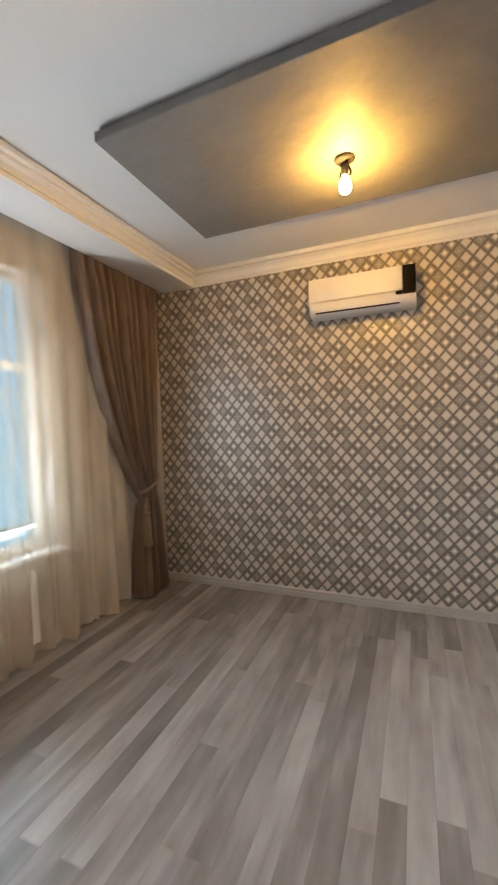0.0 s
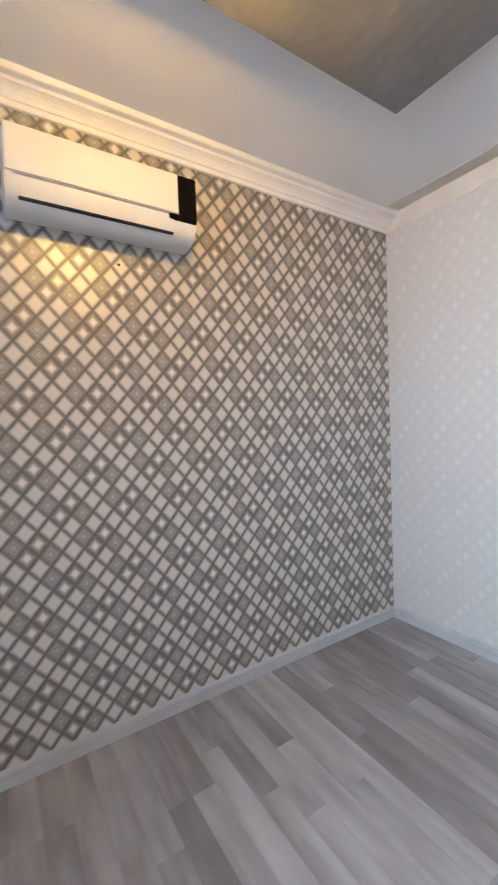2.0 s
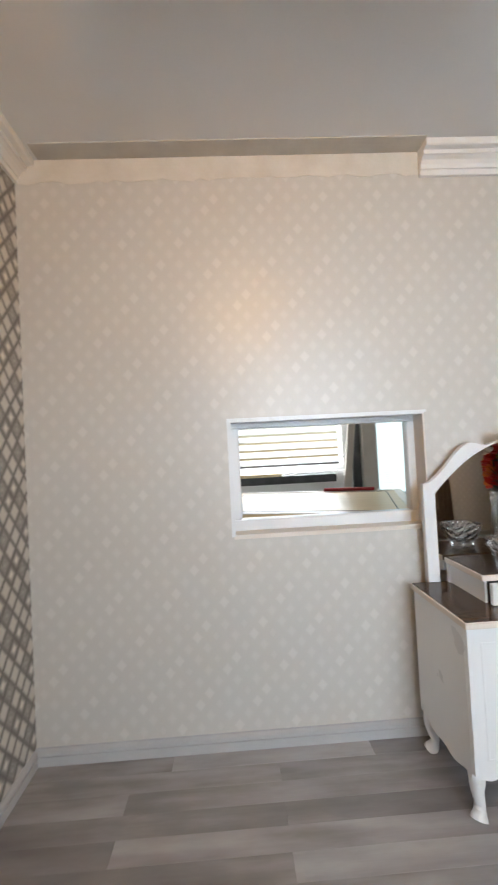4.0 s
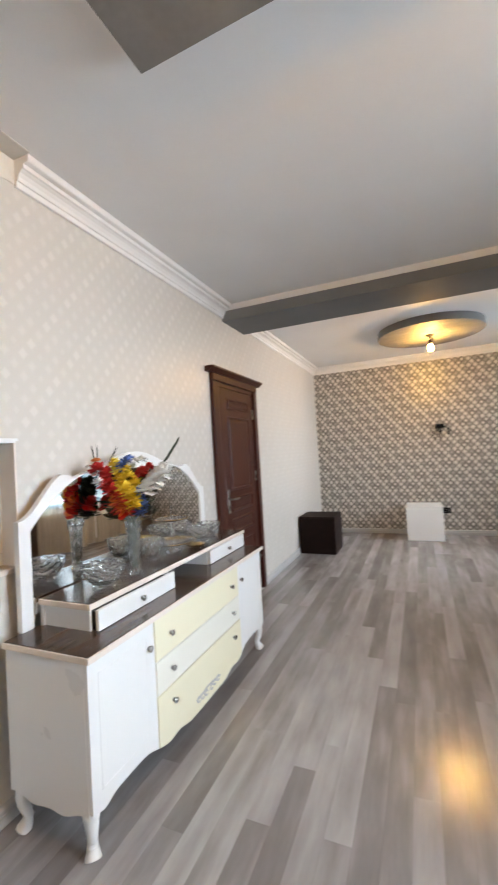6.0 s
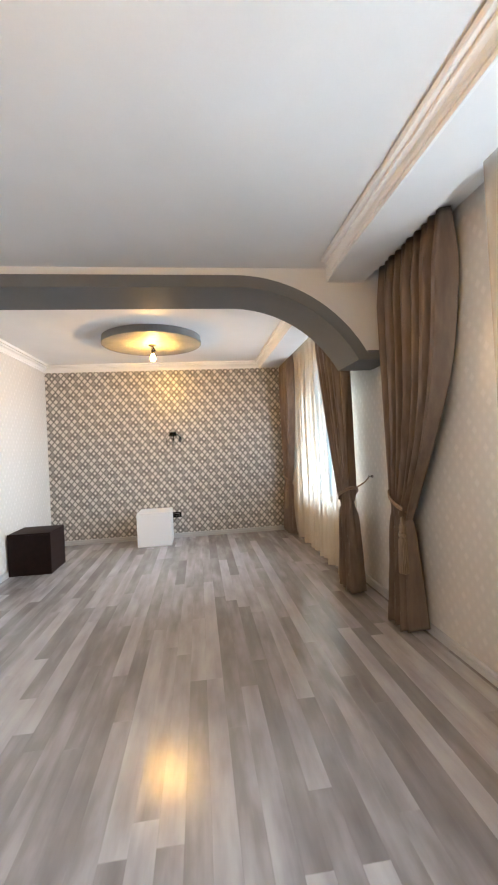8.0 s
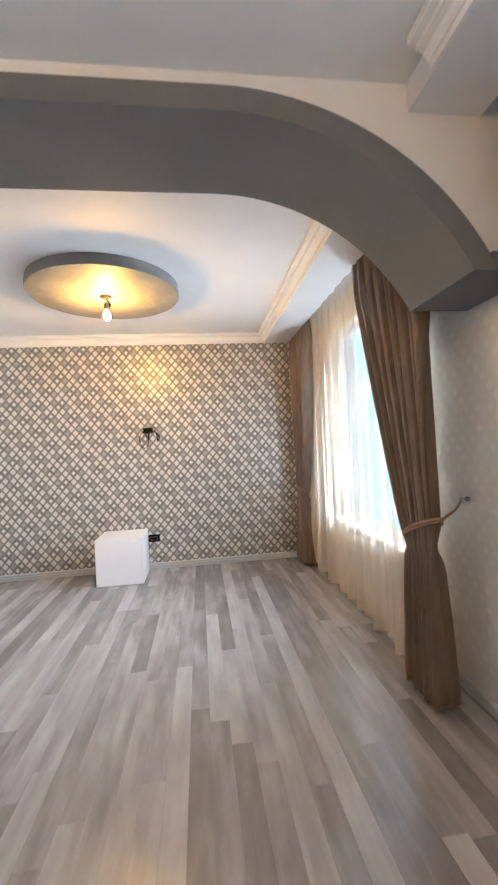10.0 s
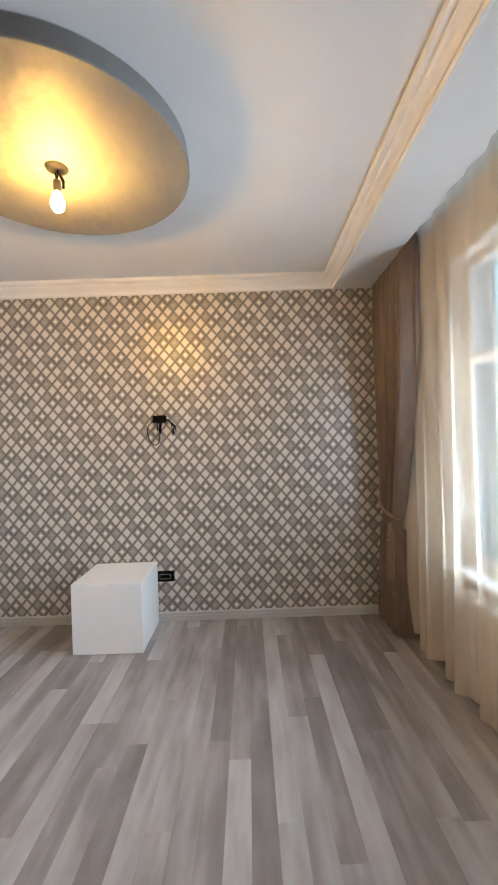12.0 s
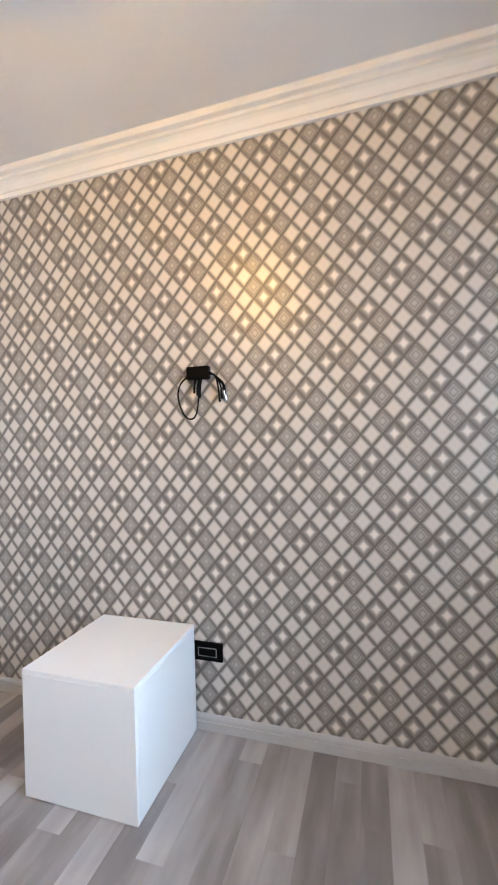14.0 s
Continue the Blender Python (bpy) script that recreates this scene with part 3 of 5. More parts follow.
def sheer(x0, x1, seed, x_lo0, x_lo1):
    rng = random.Random(seed)
    n, rows = int((x1 - x0) * 95), 26
    ph = [rng.uniform(0, 6.28) for _ in range(6)]
    bm = bmesh.new()
    grid = []
    for j in range(rows + 1):
        t = j / rows
        line = []
        for i in range(n + 1):
            s = i / n
            x = (x0 + (x1 - x0) * s) * (1 - t) + (x_lo0 + (x_lo1 - x_lo0) * s) * t
            w = x * 2 * math.pi / 0.185
            fold = math.sin(w + 1.1 * math.sin(x * 2.3 + ph[0]) + 0.25 * t) + 0.45 * math.sin(2.1 * w + ph[1]) * t + 0.5 * math.sin(0.43 * w + ph[2])
            amp = 0.009 + 0.030 * t ** 1.3
            y = YC - 0.010 + amp * fold
            zb = 0.022 + 0.034 * (1 + math.sin(w * 0.5 + ph[3])) * 0.5
            line.append(bm.verts.new((x, y, ZT * (1 - t) + zb * t)))
        grid.append(line)
    for a, b in zip(grid, grid[1:]):
        for i in range(n):
            bm.faces.new((a[i], a[i + 1], b[i + 1], b[i]))
    th = thing("sheer_curtain", "ivory voile curtain with scalloped hem, hanging to the floor", "curtain", group="sheer curtains")
    part("voile", bm, M_SHEER, th, "", True)
    # embroidered hem band
    bm = bmesh.new()
    low = []
    for i in range(n + 1):
        x = x_lo0 + (x_lo1 - x_lo0) * i / n
        w = x * 2 * math.pi / 0.185
        fold = math.sin(w + 1.1 * math.sin(x * 2.3 + ph[0]) + 0.25) + 0.45 * math.sin(2.1 * w + ph[1]) + 0.5 * math.sin(0.43 * w + ph[2])
        y = YC - 0.010 + 0.039 * fold
        zb = 0.022 + 0.034 * (1 + math.sin(w * 0.5 + ph[3])) * 0.5
        sc = 0.008 * abs(math.sin(w * 1.5))
        low.append([bm.verts.new((x, y + 0.0015, zb - 0.006 - sc * 0.6)), bm.verts.new((x, y + 0.0015, zb + 0.045))])
    for a, b in zip(low, low[1:]):
        bm.faces.new((a[0], b[0], b[1], a[1]))
    part("hem", bm, M_SHEER, th, "scalloped embroidered hem", True)
    return th


sheer(0.015, 2.85, 3, 0.02, 2.84)
sheer(4.80, 7.62, 8, 4.76, 7.56)


def drape(x_out, x_in, tie_out, tie_in, tie_z, foot_out, foot_in, seed, y=YC + 0.055, depth=1.0, bend=0.42, tassel=True, label="taupe satin drape gathered by a tasselled tieback"):
    """Heavy drape: x_out is the edge on the tied side, x_in the edge swept back to it."""
    rng = random.Random(seed)
    th = thing("drape", label, "curtain", group="satin drapes")
    n, rows = 150, 70
    folds = 10
    ph = [rng.uniform(0, 6.28) for _ in range(8)]
    bm = bmesh.new()
    grid = []
    for j in range(rows + 1):
        t = j / rows
        z = ZT + (0.028 - ZT) * t
        if z > tie_z:
            s = (ZT - z) / (ZT - tie_z)
            e_out = x_out + (tie_out - x_out) * s ** 1.5
            e_in = x_in + (tie_in - x_in) * (bend * s + (1 - bend) * s ** 2.6)
            amp = (0.022 + 0.034 * min(1.0, s * 6)) * (1 - s) + 0.036 * s
        else:
            s = (tie_z - z) / (tie_z - 0.028)
            k = s ** 0.75
            e_out = tie_out + (foot_out - tie_out) * k
            e_in = tie_in + (foot_in - tie_in) * k
            amp = 0.034 + 0.028 * k
        pinch = math.exp(-((z - tie_z) / 0.07) ** 2)
        line = []
        for i in range(n + 1):
            u = i / n
            wob = u + 0.020 * math.sin(3.1 * u * 6.28 + ph[0]) + 0.010 * math.sin(7 * t + ph[1] + 9 * u)
            x = e_out + (e_in - e_out) * wob
            f = math.sin(wob * folds * 6.283 + ph[2] + 0.6 * math.sin(2.2 * t + ph[3]))
            f = 1.0 - 2.0 * (0.5 - 0.5 * f) ** 1.7
            f2 = 0.16 * math.sin(wob * folds * 2.6 * 6.283 + ph[4] + 1.5 * t) + 0.5 * math.sin(wob * 3.3 * 6.283 + ph[5])
            dy = depth * amp * (f + f2 * (0.5 + 0.5 * t)) * (1 - 0.45 * pinch)
            belly = 0.055 * pinch * math.sin(math.pi * u)
            zz = z + (0.010 * math.sin(wob * folds * 6.283 + ph[6]) if j == rows else 0.0)
            sag = 0.0
            if z > tie_z - 0.05:
                sag = -0.05 * u * ((ZT - z) / (ZT - tie_z)) ** 3
            line.append(bm.verts.new((x, y + dy + belly * 0.6, max(zz + sag, 0.016))))
        grid.append(line)
    for a, b in zip(grid, grid[1:]):
        for i in range(n):
            bm.faces.new((a[i], a[i + 1], b[i + 1], b[i]))
    ob = part("fabric", bm, M_DRAPE, th, "", True)
    sol = ob.modifiers.new("thickness", "SOLIDIFY")
    sol.thickness = 0.004
    # tieback cord round the waist and up to the wall hook
    xm, hw = (tie_out + tie_in) / 2, abs(tie_in - tie_out) / 2 + 0.012
    out_sign = 1 if tie_out > tie_in else -1
    for dz in (0.0, 0.017):
        pts = []
        for q in range(25):
            a = 2 * math.pi * q / 24
            cx = math.cos(a)
            pts.append((xm + hw * cx, y + 0.006 + 0.082 * math.sin(a), tie_z + dz + 0.14 * (cx * out_sign + 1) / 2))
        part("tieback_cord", tube(bmesh.new(), pts, 0.0075, 6), M_ROPE, th, "twisted beige cord")
    hx = tie_out - out_sign * 0.04
    hook = (hx, -D + 0.006, tie_z + 0.24)
    for dy in (0.0, 0.012):
        part("tieback_cord", tube(bmesh.new(), [(xm + hw * out_sign, y - 0.01 + dy, tie_z + 0.14), ((xm + hw * out_sign + hx) / 2, (y - D) / 2 - 0.01, tie_z + 0.19), (hook[0], hook[1] + 0.03, hook[2])], 0.0065, 6), M_ROPE, th)
    bm = lathe(bmesh.new(), [(0.014, 0), (0.014, 0.012), (0.006, 0.016), (0.006, 0.036), (0.013, 0.04), (0.013, 0.046)], (0, 0, 0), 12)
    bmesh.ops.transform(bm, matrix=Matrix.Translation((hook[0], -D, hook[2])) @ Matrix.Rotation(radians(-90), 4, "X"), verts=bm.verts)
    part("wall_hook", bm, M_CHROME, th)
    # tassel
    tx, ty = tie_in + out_sign * 0.005, y + 0.070
    if not tassel:
        return th
    part("tassel_knot", lathe(bmesh.new(), [(0.006, 0.17), (0.012, 0.165), (0.014, 0.12), (0.024, 0.10), (0.027, 0.075), (0.020, 0.055), (0.030, 0.045), (0.032, 0.03), (0.020, 0.02)], (tx, ty, tie_z - 0.20), 14), M_TASSEL, th, "gold and beige turned tassel head", True)
    part("tassel_fringe", lathe(bmesh.new(), [(0.020, 0.022), (0.030, 0.0), (0.034, -0.10), (0.038, -0.245), (0.032, -0.25)], (tx, ty, tie_z - 0.20), 36, 0.05, 18), M_TASSEL, th, "long beige thread fringe", True)
    return th


drape(0.12, 1.10, 0.22, 0.46, 0.92, 0.13, 0.52, 11)
drape(4.10, 3.22, 4.06, 3.82, 0.90, 4.10, 3.78, 12, y=-3.915, depth=1.25, bend=0.15)
drape(4.645, 5.56, 4.65, 4.93, 0.86, 4.60, 4.92, 13, bend=0.85, tassel=False, label="taupe satin drape gathered by a cord tieback")
drape(7.67, 6.93, 7.60, 7.31, 0.87, 7.64, 7.24, 14, bend=0.40)

sock = thing("wall_socket", "grey wall socket low on the window wall behind the voile", "socket")
part("plate", boxed(0.86, 0.95, -D + 0.0005, -D + 0.014, 0.30, 0.39, 0.004), M_PLASTIC, sock)
part("cover", boxed(0.868, 0.905, -D + 0.0142, -D + 0.05, 0.31, 0.38, 0.004), M_DARKWALL, sock, "dark plug")

# ---- air conditioner ----
ac = thing("air_conditioner", "white split air conditioner with a black end panel on the wallpaper", "air conditioner")
ay0, ay1, az0, az1 = -2.337, -1.572, 2.290, 2.577
bodyp = [(0.0, az0 + 0.02), (0.0, az1 - 0.005), (0.03, az1), (0.165, az1 - 0.002), (0.185, az1 - 0.02), (0.192, az0 + 0.12), (0.186, az0 + 0.07), (0.165, az0 + 0.035), (0.120, az0 + 0.008), (0.05, az0)]
bm = prism(bmesh.new(), bodyp, "y", ay0, ay1)
bmesh.ops.bevel(bm, geom=[e for e in bm.edges if abs(e.verts[0].co.y - e.verts[1].co.y) < 1e-5], offset=0.006, segments=2, affect="EDGES")
part("body", bm, M_PLASTIC, ac, "", True)
part("front_panel", boxed(0.180, 0.200, ay0 + 0.004, ay1 - 0.091, az0 + 0.112, az1 - 0.006, 0.006), M_PLASTIC, ac, "smooth white front panel", True)
part("end_panel", boxed(0.178, 0.2005, ay1 - 0.089, ay1 - 0.002, az0 + 0.083, az1 - 0.006, 0.008), M_BLACK, ac, "glossy black end panel", True)
part("display", boxed(0.182, 0.1995, ay1 - 0.136, ay1 - 0.0895, az0 + 0.083, az0 + 0.108, 0.003, 1), M_BLACK, ac, "small black display tab")
lou = [(0.1875, az0 + 0.098), (0.196, az0 + 0.096), (0.192, az0 + 0.066), (0.172, az0 + 0.036), (0.164, az0 + 0.036)]
part("louver", prism(bmesh.new(), lou, "y", ay0 + 0.05, ay1 - 0.115), M_PLASTIC, ac, "curved closed air louver", True)
part("slot", boxed(0.166, 0.1985, ay0 + 0.03, ay1 - 0.14, az0 + 0.1050, az0 + 0.1068), M_BASE, ac, "thin grey seam above the louver")
# solid near-black strip: shade of the outlet put into its colour
part("slot", prism(bmesh.new(), [(0.168, az0 + 0.034), (0.174, az0 + 0.0365), (0.171, az0 + 0.032), (0.160, az0 + 0.028)], "y", ay0 + 0.045, ay1 - 0.11), M_GAP, ac, "dark strip giving the shade in the air outlet gap")
part("latch", boxed(0.199, 0.2025, -2.00, -1.94, az0 + 0.122, az0 + 0.126), M_SLAT, ac, "thin grey badge bar")
nail = thing("wall_screw", "small dark screw head in the wallpaper", "screw")
bm = lathe(bmesh.new(), [(0.006, 0), (0.006, 0.004), (0.003, 0.006)], (0, 0, 0), 10)
bmesh.ops.transform(bm, matrix=Matrix.Translation((0, -1.888, 2.205)) @ Matrix.Rotation(radians(90), 4, "Y"), verts=bm.verts)
part("head", bm, M_BLACK, nail)


# ---- bare bulbs ----
M_ROSE = surf("rose_grey_plastic", (0.012, 0.012, 0.012), (0.020, 0.019, 0.018), 12, 0.8, 150, 0.1)
def bare_bulb(x, y, zc, ztop, seed):
    rng = random.Random(seed)
    th = thing("bare_bulb_lamp", "lit bare bulb hanging on wires from a ceiling rose", "ceiling lamp", group="bare bulbs")
    part("ceiling_rose", lathe(bmesh.new(), [(0.016, -0.016), (0.036, -0.014), (0.048, -0.008), (0.052, 0.0)], (x, y, ztop), 24), M_ROSE, th, "grey round ceiling plate", True)
    part("socket", lathe(bmesh.new(), [(0.012, 0.098), (0.018, 0.094), (0.018, 0.060), (0.015, 0.048), (0.013, 0.040)], (x, y, zc), 16), M_ROSE, th, "dark grey lamp socket", True)
    bulb = part("bulb", lathe(bmesh.new(), [(0.004, -0.046), (0.016, -0.043), (0.026, -0.032), (0.030, -0.016), (0.029, 0.0), (0.023, 0.018), (0.016, 0.032), (0.012, 0.042)], (x, y, zc), 20), M_BULB, th, "glowing warm bulb", True)
    zt = ztop - 0.01
    for s in (-1, 1):
        part("wire", tube(bmesh.new(), [(x + 0.006 * s, y + 0.010 * s, zt), (x + 0.014 * s, y + 0.012 * s, (zt + zc + 0.09) / 2), (x + 0.004 * s, y, zc + 0.096)], 0.0038, 6), M_BLACK, th)
    for k in range(2):
        dx, dy = rng.uniform(-0.02, 0.02), rng.choice((-1, 1)) * rng.uniform(0.02, 0.04)
        part("wire_end", tube(bmesh.new(), [(x, y + 0.004, zt), (x + dx * 0.6, y + dy * 0.6, zt - 0.03), (x + dx, y + dy, zt - 0.055), (x + dx * 1.1, y + dy * 0.9, zt - 0.075)], [0.004, 0.004, 0.005, 0.006], 6), M_BLACK, th, "loose black wire end")
    return th


bare_bulb(1.178, -1.900, 2.672, PLZ, 1)
bare_bulb(6.168, -1.848, 2.622, CZ, 2)

# ---- end wall fittings ----
tv = thing("wall_cable_box", "black cable box with hanging leads on the wallpaper", "cable box")
px, py, pz = L, -1.955, 1.697
part("box", boxed(px - 0.035, px, py - 0.058, py + 0.055, pz - 0.030, pz + 0.032, 0.007), M_BLACK, tv)


def lead(pts, r=0.0042):
    fine = []
    P = [Vector(p) for p in pts]
    for i in range(len(P) - 1):
        p0, p1, p2, p3 = P[max(i - 1, 0)], P[i], P[i + 1], P[min(i + 2, len(P) - 1)]
        for q in range(6):
            t = q / 6
            fine.append(0.5 * ((2 * p1) + (p2 - p0) * t + (2 * p0 - 5 * p1 + 4 * p2 - p3) * t * t + (3 * p1 - p0 - 3 * p2 + p3) * t ** 3))
    fine.append(P[-1])
    return tube(bmesh.new(), fine, r, 6)


xx = px - 0.02
part("lead", lead([(xx, py + 0.05, pz - 0.01), (xx - 0.01, py + 0.088, pz - 0.05), (xx - 0.012, py + 0.100, pz - 0.115), (xx - 0.01, py + 0.072, pz - 0.195), (xx - 0.01, py + 0.030, pz - 0.215), (xx - 0.01, py + 0.003, pz - 0.17), (xx, py - 0.008, pz - 0.02)]), M_BLACK, tv, "looped black lead")
for k, (dy, dz) in enumerate(((-0.120, -0.105), (-0.132, -0.092), (-0.108, -0.118), (-0.138, -0.112))):
    part("lead", lead([(xx, py - 0.052, pz + 0.005 - 0.004 * k), (xx - 0.012, py - 0.088, pz - 0.018), (xx - 0.012, py + dy * 0.95, pz - 0.060), (xx - 0.01, py + dy, pz + dz)]), M_BLACK, tv)
    part("plug", tube(bmesh.new(), [(xx - 0.01, py + dy, pz + dz), (xx - 0.01, py + dy - 0.003, pz + dz - 0.024)], 0.006, 8), M_CHROME if k % 2 else M_BLACK, tv, "small cable plug")
for k, dy in enumerate((0.012, -0.004, -0.018)):
    part("lead", lead([(xx, py + dy, pz - 0.028), (xx - 0.008, py + dy + 0.004, pz - 0.06), (xx - 0.006, py + dy + 0.008, pz - 0.095 - 0.012 * k)], 0.005), M_BLACK, tv)
part("stud", boxed(px - 0.02, px - 0.012, py + 0.05, py + 0.085, pz - 0.006, pz + 0.002), M_CHROME, tv, "thin metal pin")

so = thing("wall_socket", "black double wall socket beside the white cube", "socket")
part("frame", boxed(L - 0.012, L, -2.036, -1.886, 0.330, 0.420, 0.005), M_BLACK, so)
part("insert", boxed(L - 0.016, L - 0.010, -2.022, -1.900, 0.344, 0.406, 0.003, 1), M_BLACK, so)
for y0, y1, z0, z1 in ((-2.008, -1.914, 0.354, 0.3575), (-2.008, -1.914, 0.3925, 0.396), (-2.008, -2.0045, 0.358, 0.392), (-1.9175, -1.914, 0.358, 0.392)):
    part("rim", boxed(L - 0.0172, L - 0.0155, y0, y1, z0, z1), M_CHROME, so, "thin grey rim")


def cube_box(name, x0, x1, y0, y1, h, m, label):
    th = thing(name, label, "cube table")
    t = 0.018
    part("top", boxed(x0, x1, y0, y1, h - t, h, 0.0015, 1), m, th)
    part("front", boxed(x0, x0 + t, y0, y1, 0.004, h - t - 0.0005, 0.0015, 1), m, th)
    part("back", boxed(x1 - t, x1, y0, y1, 0.004, h - t - 0.0005, 0.0015, 1), m, th)
    part("side", boxed(x0 + t + 0.0005, x1 - t - 0.0005, y0, y0 + t, 0.004, h - t - 0.0005, 0.0015, 1), m, th)
    part("side", boxed(x0 + t + 0.0005, x1 - t - 0.0005, y1 - t, y1, 0.004, h - t - 0.0005, 0.0015, 1), m, th)
    part("plinth", boxed(x0 + 0.01, x1 - 0.01, y0 + 0.01, y1 - 0.01, 0.0, 0.004), M_GAP, th, "dark foot edge")
    return th


cube_box("white_cube", 7.172, 7.682, -1.899, -1.396, 0.504, M_BOXW, "white laminated cube standing against the wallpapered wall")
cube_box("brown_cube", 6.182, 6.690, -0.518, -0.020, 0.508, M_BROWN, "dark brown laminated cube standing against the cream wall")

# ---- door ----
door = tagged(new("door_1"), "closed dark mahogany panelled door with crown moulding", "", "", "structure")
YF = -0.035
part("casing", boxed(3.79, 3.895, YF, 0.0, 0.0, 2.10, 0.008), M_MAHOG, door)
part("casing", boxed(4.715, 4.80, YF, 0.0, 0.0, 2.10, 0.008), M_MAHOG, door)
part("casing", boxed(3.79, 4.80, YF - 0.002, 0.0, 2.102, 2.165, 0.006), M_MAHOG, door)
crown = [(0.0, 2.166), (-0.045, 2.166), (-0.052, 2.176), (-0.072, 2.190), (-0.085, 2.198), (-0.085, 2.212), (0.0, 2.212)]
part("crown", prism(bmesh.new(), crown, "x", 3.715, 4.875), M_MAHOG, door, "stepped crown moulding")
part("jamb", boxed(3.896, 3.965, -0.012, 0.19, 0.0, 2.06, 0.004, 1), M_MAHOG, door)
part("jamb", boxed(4.690, 4.714, -0.012, 0.19, 0.0, 2.06, 0.004, 1), M_MAHOG, door)
part("jamb", boxed(3.896, 4.714, -0.012, 0.19, 2.061, 2.10, 0.004, 1), M_MAHOG, door)
leaf = part("leaf", boxed(3.968, 4.687, -0.010, 0.030, 0.008, 2.058, 0.004, 1), M_MAHOG, door)
PX0, PX1 = 4.085, 4.580


def moulded(z0, z1, arch=0.0):
    """A raised panel with a moulded rim on the leaf."""
    n = 12
    top = [(PX0 + (PX1 - PX0) * i / n, z1 + arch * math.sin(math.pi * i / n)) for i in range(n + 1)]
    ring = [(PX0, z0)] + [(PX1, z0)] + top[::-1]
    bm = bmesh.new()
    cx, cz = (PX0 + PX1) / 2, (z0 + z1) / 2

    def lvl(d, y):
        return [bm.verts.new((p[0] + d * (1 if p[0] < cx else -1), y, p[1] + d * (1 if p[1] < cz else -1))) for p in ring]
    loops = [lvl(0.0, -0.010), lvl(0.008, -0.020), lvl(0.018, -0.020), lvl(0.028, -0.011), lvl(0.050, -0.017)]
    for a, b in zip(loops, loops[1:]):
        for i in range(len(ring)):
            bm.faces.new((a[i], a[(i + 1) % len(ring)], b[(i + 1) % len(ring)], b[i]))
    bm.faces.new(loops[-1])
    return bm


for z0, z1, ar in ((1.86, 1.97, 0.0), (1.10, 1.80, 0.0), (0.90, 1.04, 0.0), (0.70, 0.84, 0.0), (0.14, 0.64, 0.0)):
    part("panel", moulded(z0, z1, ar), M_MAHOG, leaf, "raised moulded panel")
part("handle_plate", boxed(4.005, 4.045, -0.016, -0.010, 0.90, 1.12, 0.003, 1), M_CHROME, leaf, "nickel handle plate")
part("handle", tube(bmesh.new(), [(4.025, -0.014, 1.03), (4.025, -0.055, 1.03), (4.045, -0.062, 1.03), (4.15, -0.060, 1.026)], 0.009, 10), M_CHROME, leaf, "nickel lever handle")
for z in (0.30, 1.15, 1.80):
    part("hinge", lathe(bmesh.new(), [(0.009, 0), (0.009, 0.10), (0.005, 0.106)], (4.690, -0.018, z), 10), M_CHROME, door, "nickel barrel hinge")
part("threshold", boxed(3.80, 4.79, -0.03, 0.19, 0.0, 0.006, 0.002, 1), M_BASE, door)
setting("door_backing", boxed(DX0 - 0.05, DX1 + 0.05, 0.201, 0.25, -0.2, 2.2), M_KITCH, "plain wall closing the space behind the door")

# ---- hatch ----
hatch = tagged(new("window_3"), "white framed serving hatch through the cream wall", "", "", "structure")
fw = 0.045
yf0, yf1 = 0.10, 0.16
part("window_frame", boxed(HX0, HX1, yf0, yf1, HZ0, HZ0 + 0.065, 0.005, 1), M_PVC, hatch)
part("window_frame", boxed(HX0, HX1, yf0, yf1, HZ1 - 0.035, HZ1, 0.005, 1), M_PVC, hatch)
for a in (HX0, HX1 - fw):
    part("window_frame", boxed(a, a + fw, yf0, yf1, HZ0 + 0.065, HZ1 - 0.035, 0.005, 1), M_PVC, hatch)
part("lining", boxed(HX0, HX1, -0.004, yf0, HZ1 - 0.008, HZ1), M_PVC, hatch, "white reveal lining")
part("lining", boxed(HX0, HX0 + 0.008, -0.004, yf0, HZ0, HZ1 - 0.008), M_PVC, hatch)
part("lining", boxed(HX1 - 0.008, HX1, -0.002, yf0, HZ0, HZ1 - 0.008), M_EDGE, hatch, "cream reveal lining")
part("window_sill", boxed(HX0 - 0.002, HX1 + 0.002, -0.004, yf0, HZ0 - 0.012, HZ0 + 0.010, 0.003), M_EDGE, hatch, "cream sill board")
part("edge_trim", boxed(HX0 - 0.012, HX0, -0.004, 0.0, HZ0, HZ1 + 0.010), M_PVC, hatch, "white trim strip")
part("edge_trim", boxed(HX0 - 0.012, HX1 + 0.012, -0.0035, 0.0, HZ1, HZ1 + 0.012), M_PVC, hatch)

# ---- kitchen behind the hatch ----
KX0, KX1, KY = 0.05, 3.76, 3.05
setting("kitchen_floor", boxed(KX0, KX1, 0.2, KY, -0.25, -0.01), M_KITCH, "plain kitchen floor")
setting("kitchen_ceiling", boxed(KX0 - 0.1, KX1 + 0.1, 0.2, KY + 0.15, 2.6, 2.75), M_CEIL, "plain kitchen ceiling")
setting("kitchen_wall_west", boxed(KX0 - 0.1, KX0, 0.2, KY + 0.15, -0.25, 2.6), M_KITCH, "plain kitchen wall")
setting("kitchen_wall_east", boxed(KX1, KX1 + 0.1, 0.2, KY + 0.15, -0.25, 2.6), M_TILE, "plain kitchen wall")
setting("kitchen_wall_north", wall_sheet("x", KY, KY + 0.15, KX0, KX1, -0.25, 2.6, [(1.0, 2.35, 1.12, 2.0), (2.80, 3.72, 0.76, 2.14)]), M_KITCH, "kitchen wall with a blind over the window")
w4 = tagged(new("window_4"), "tall ribbed frosted window in the kitchen wall", "", "", "structure")
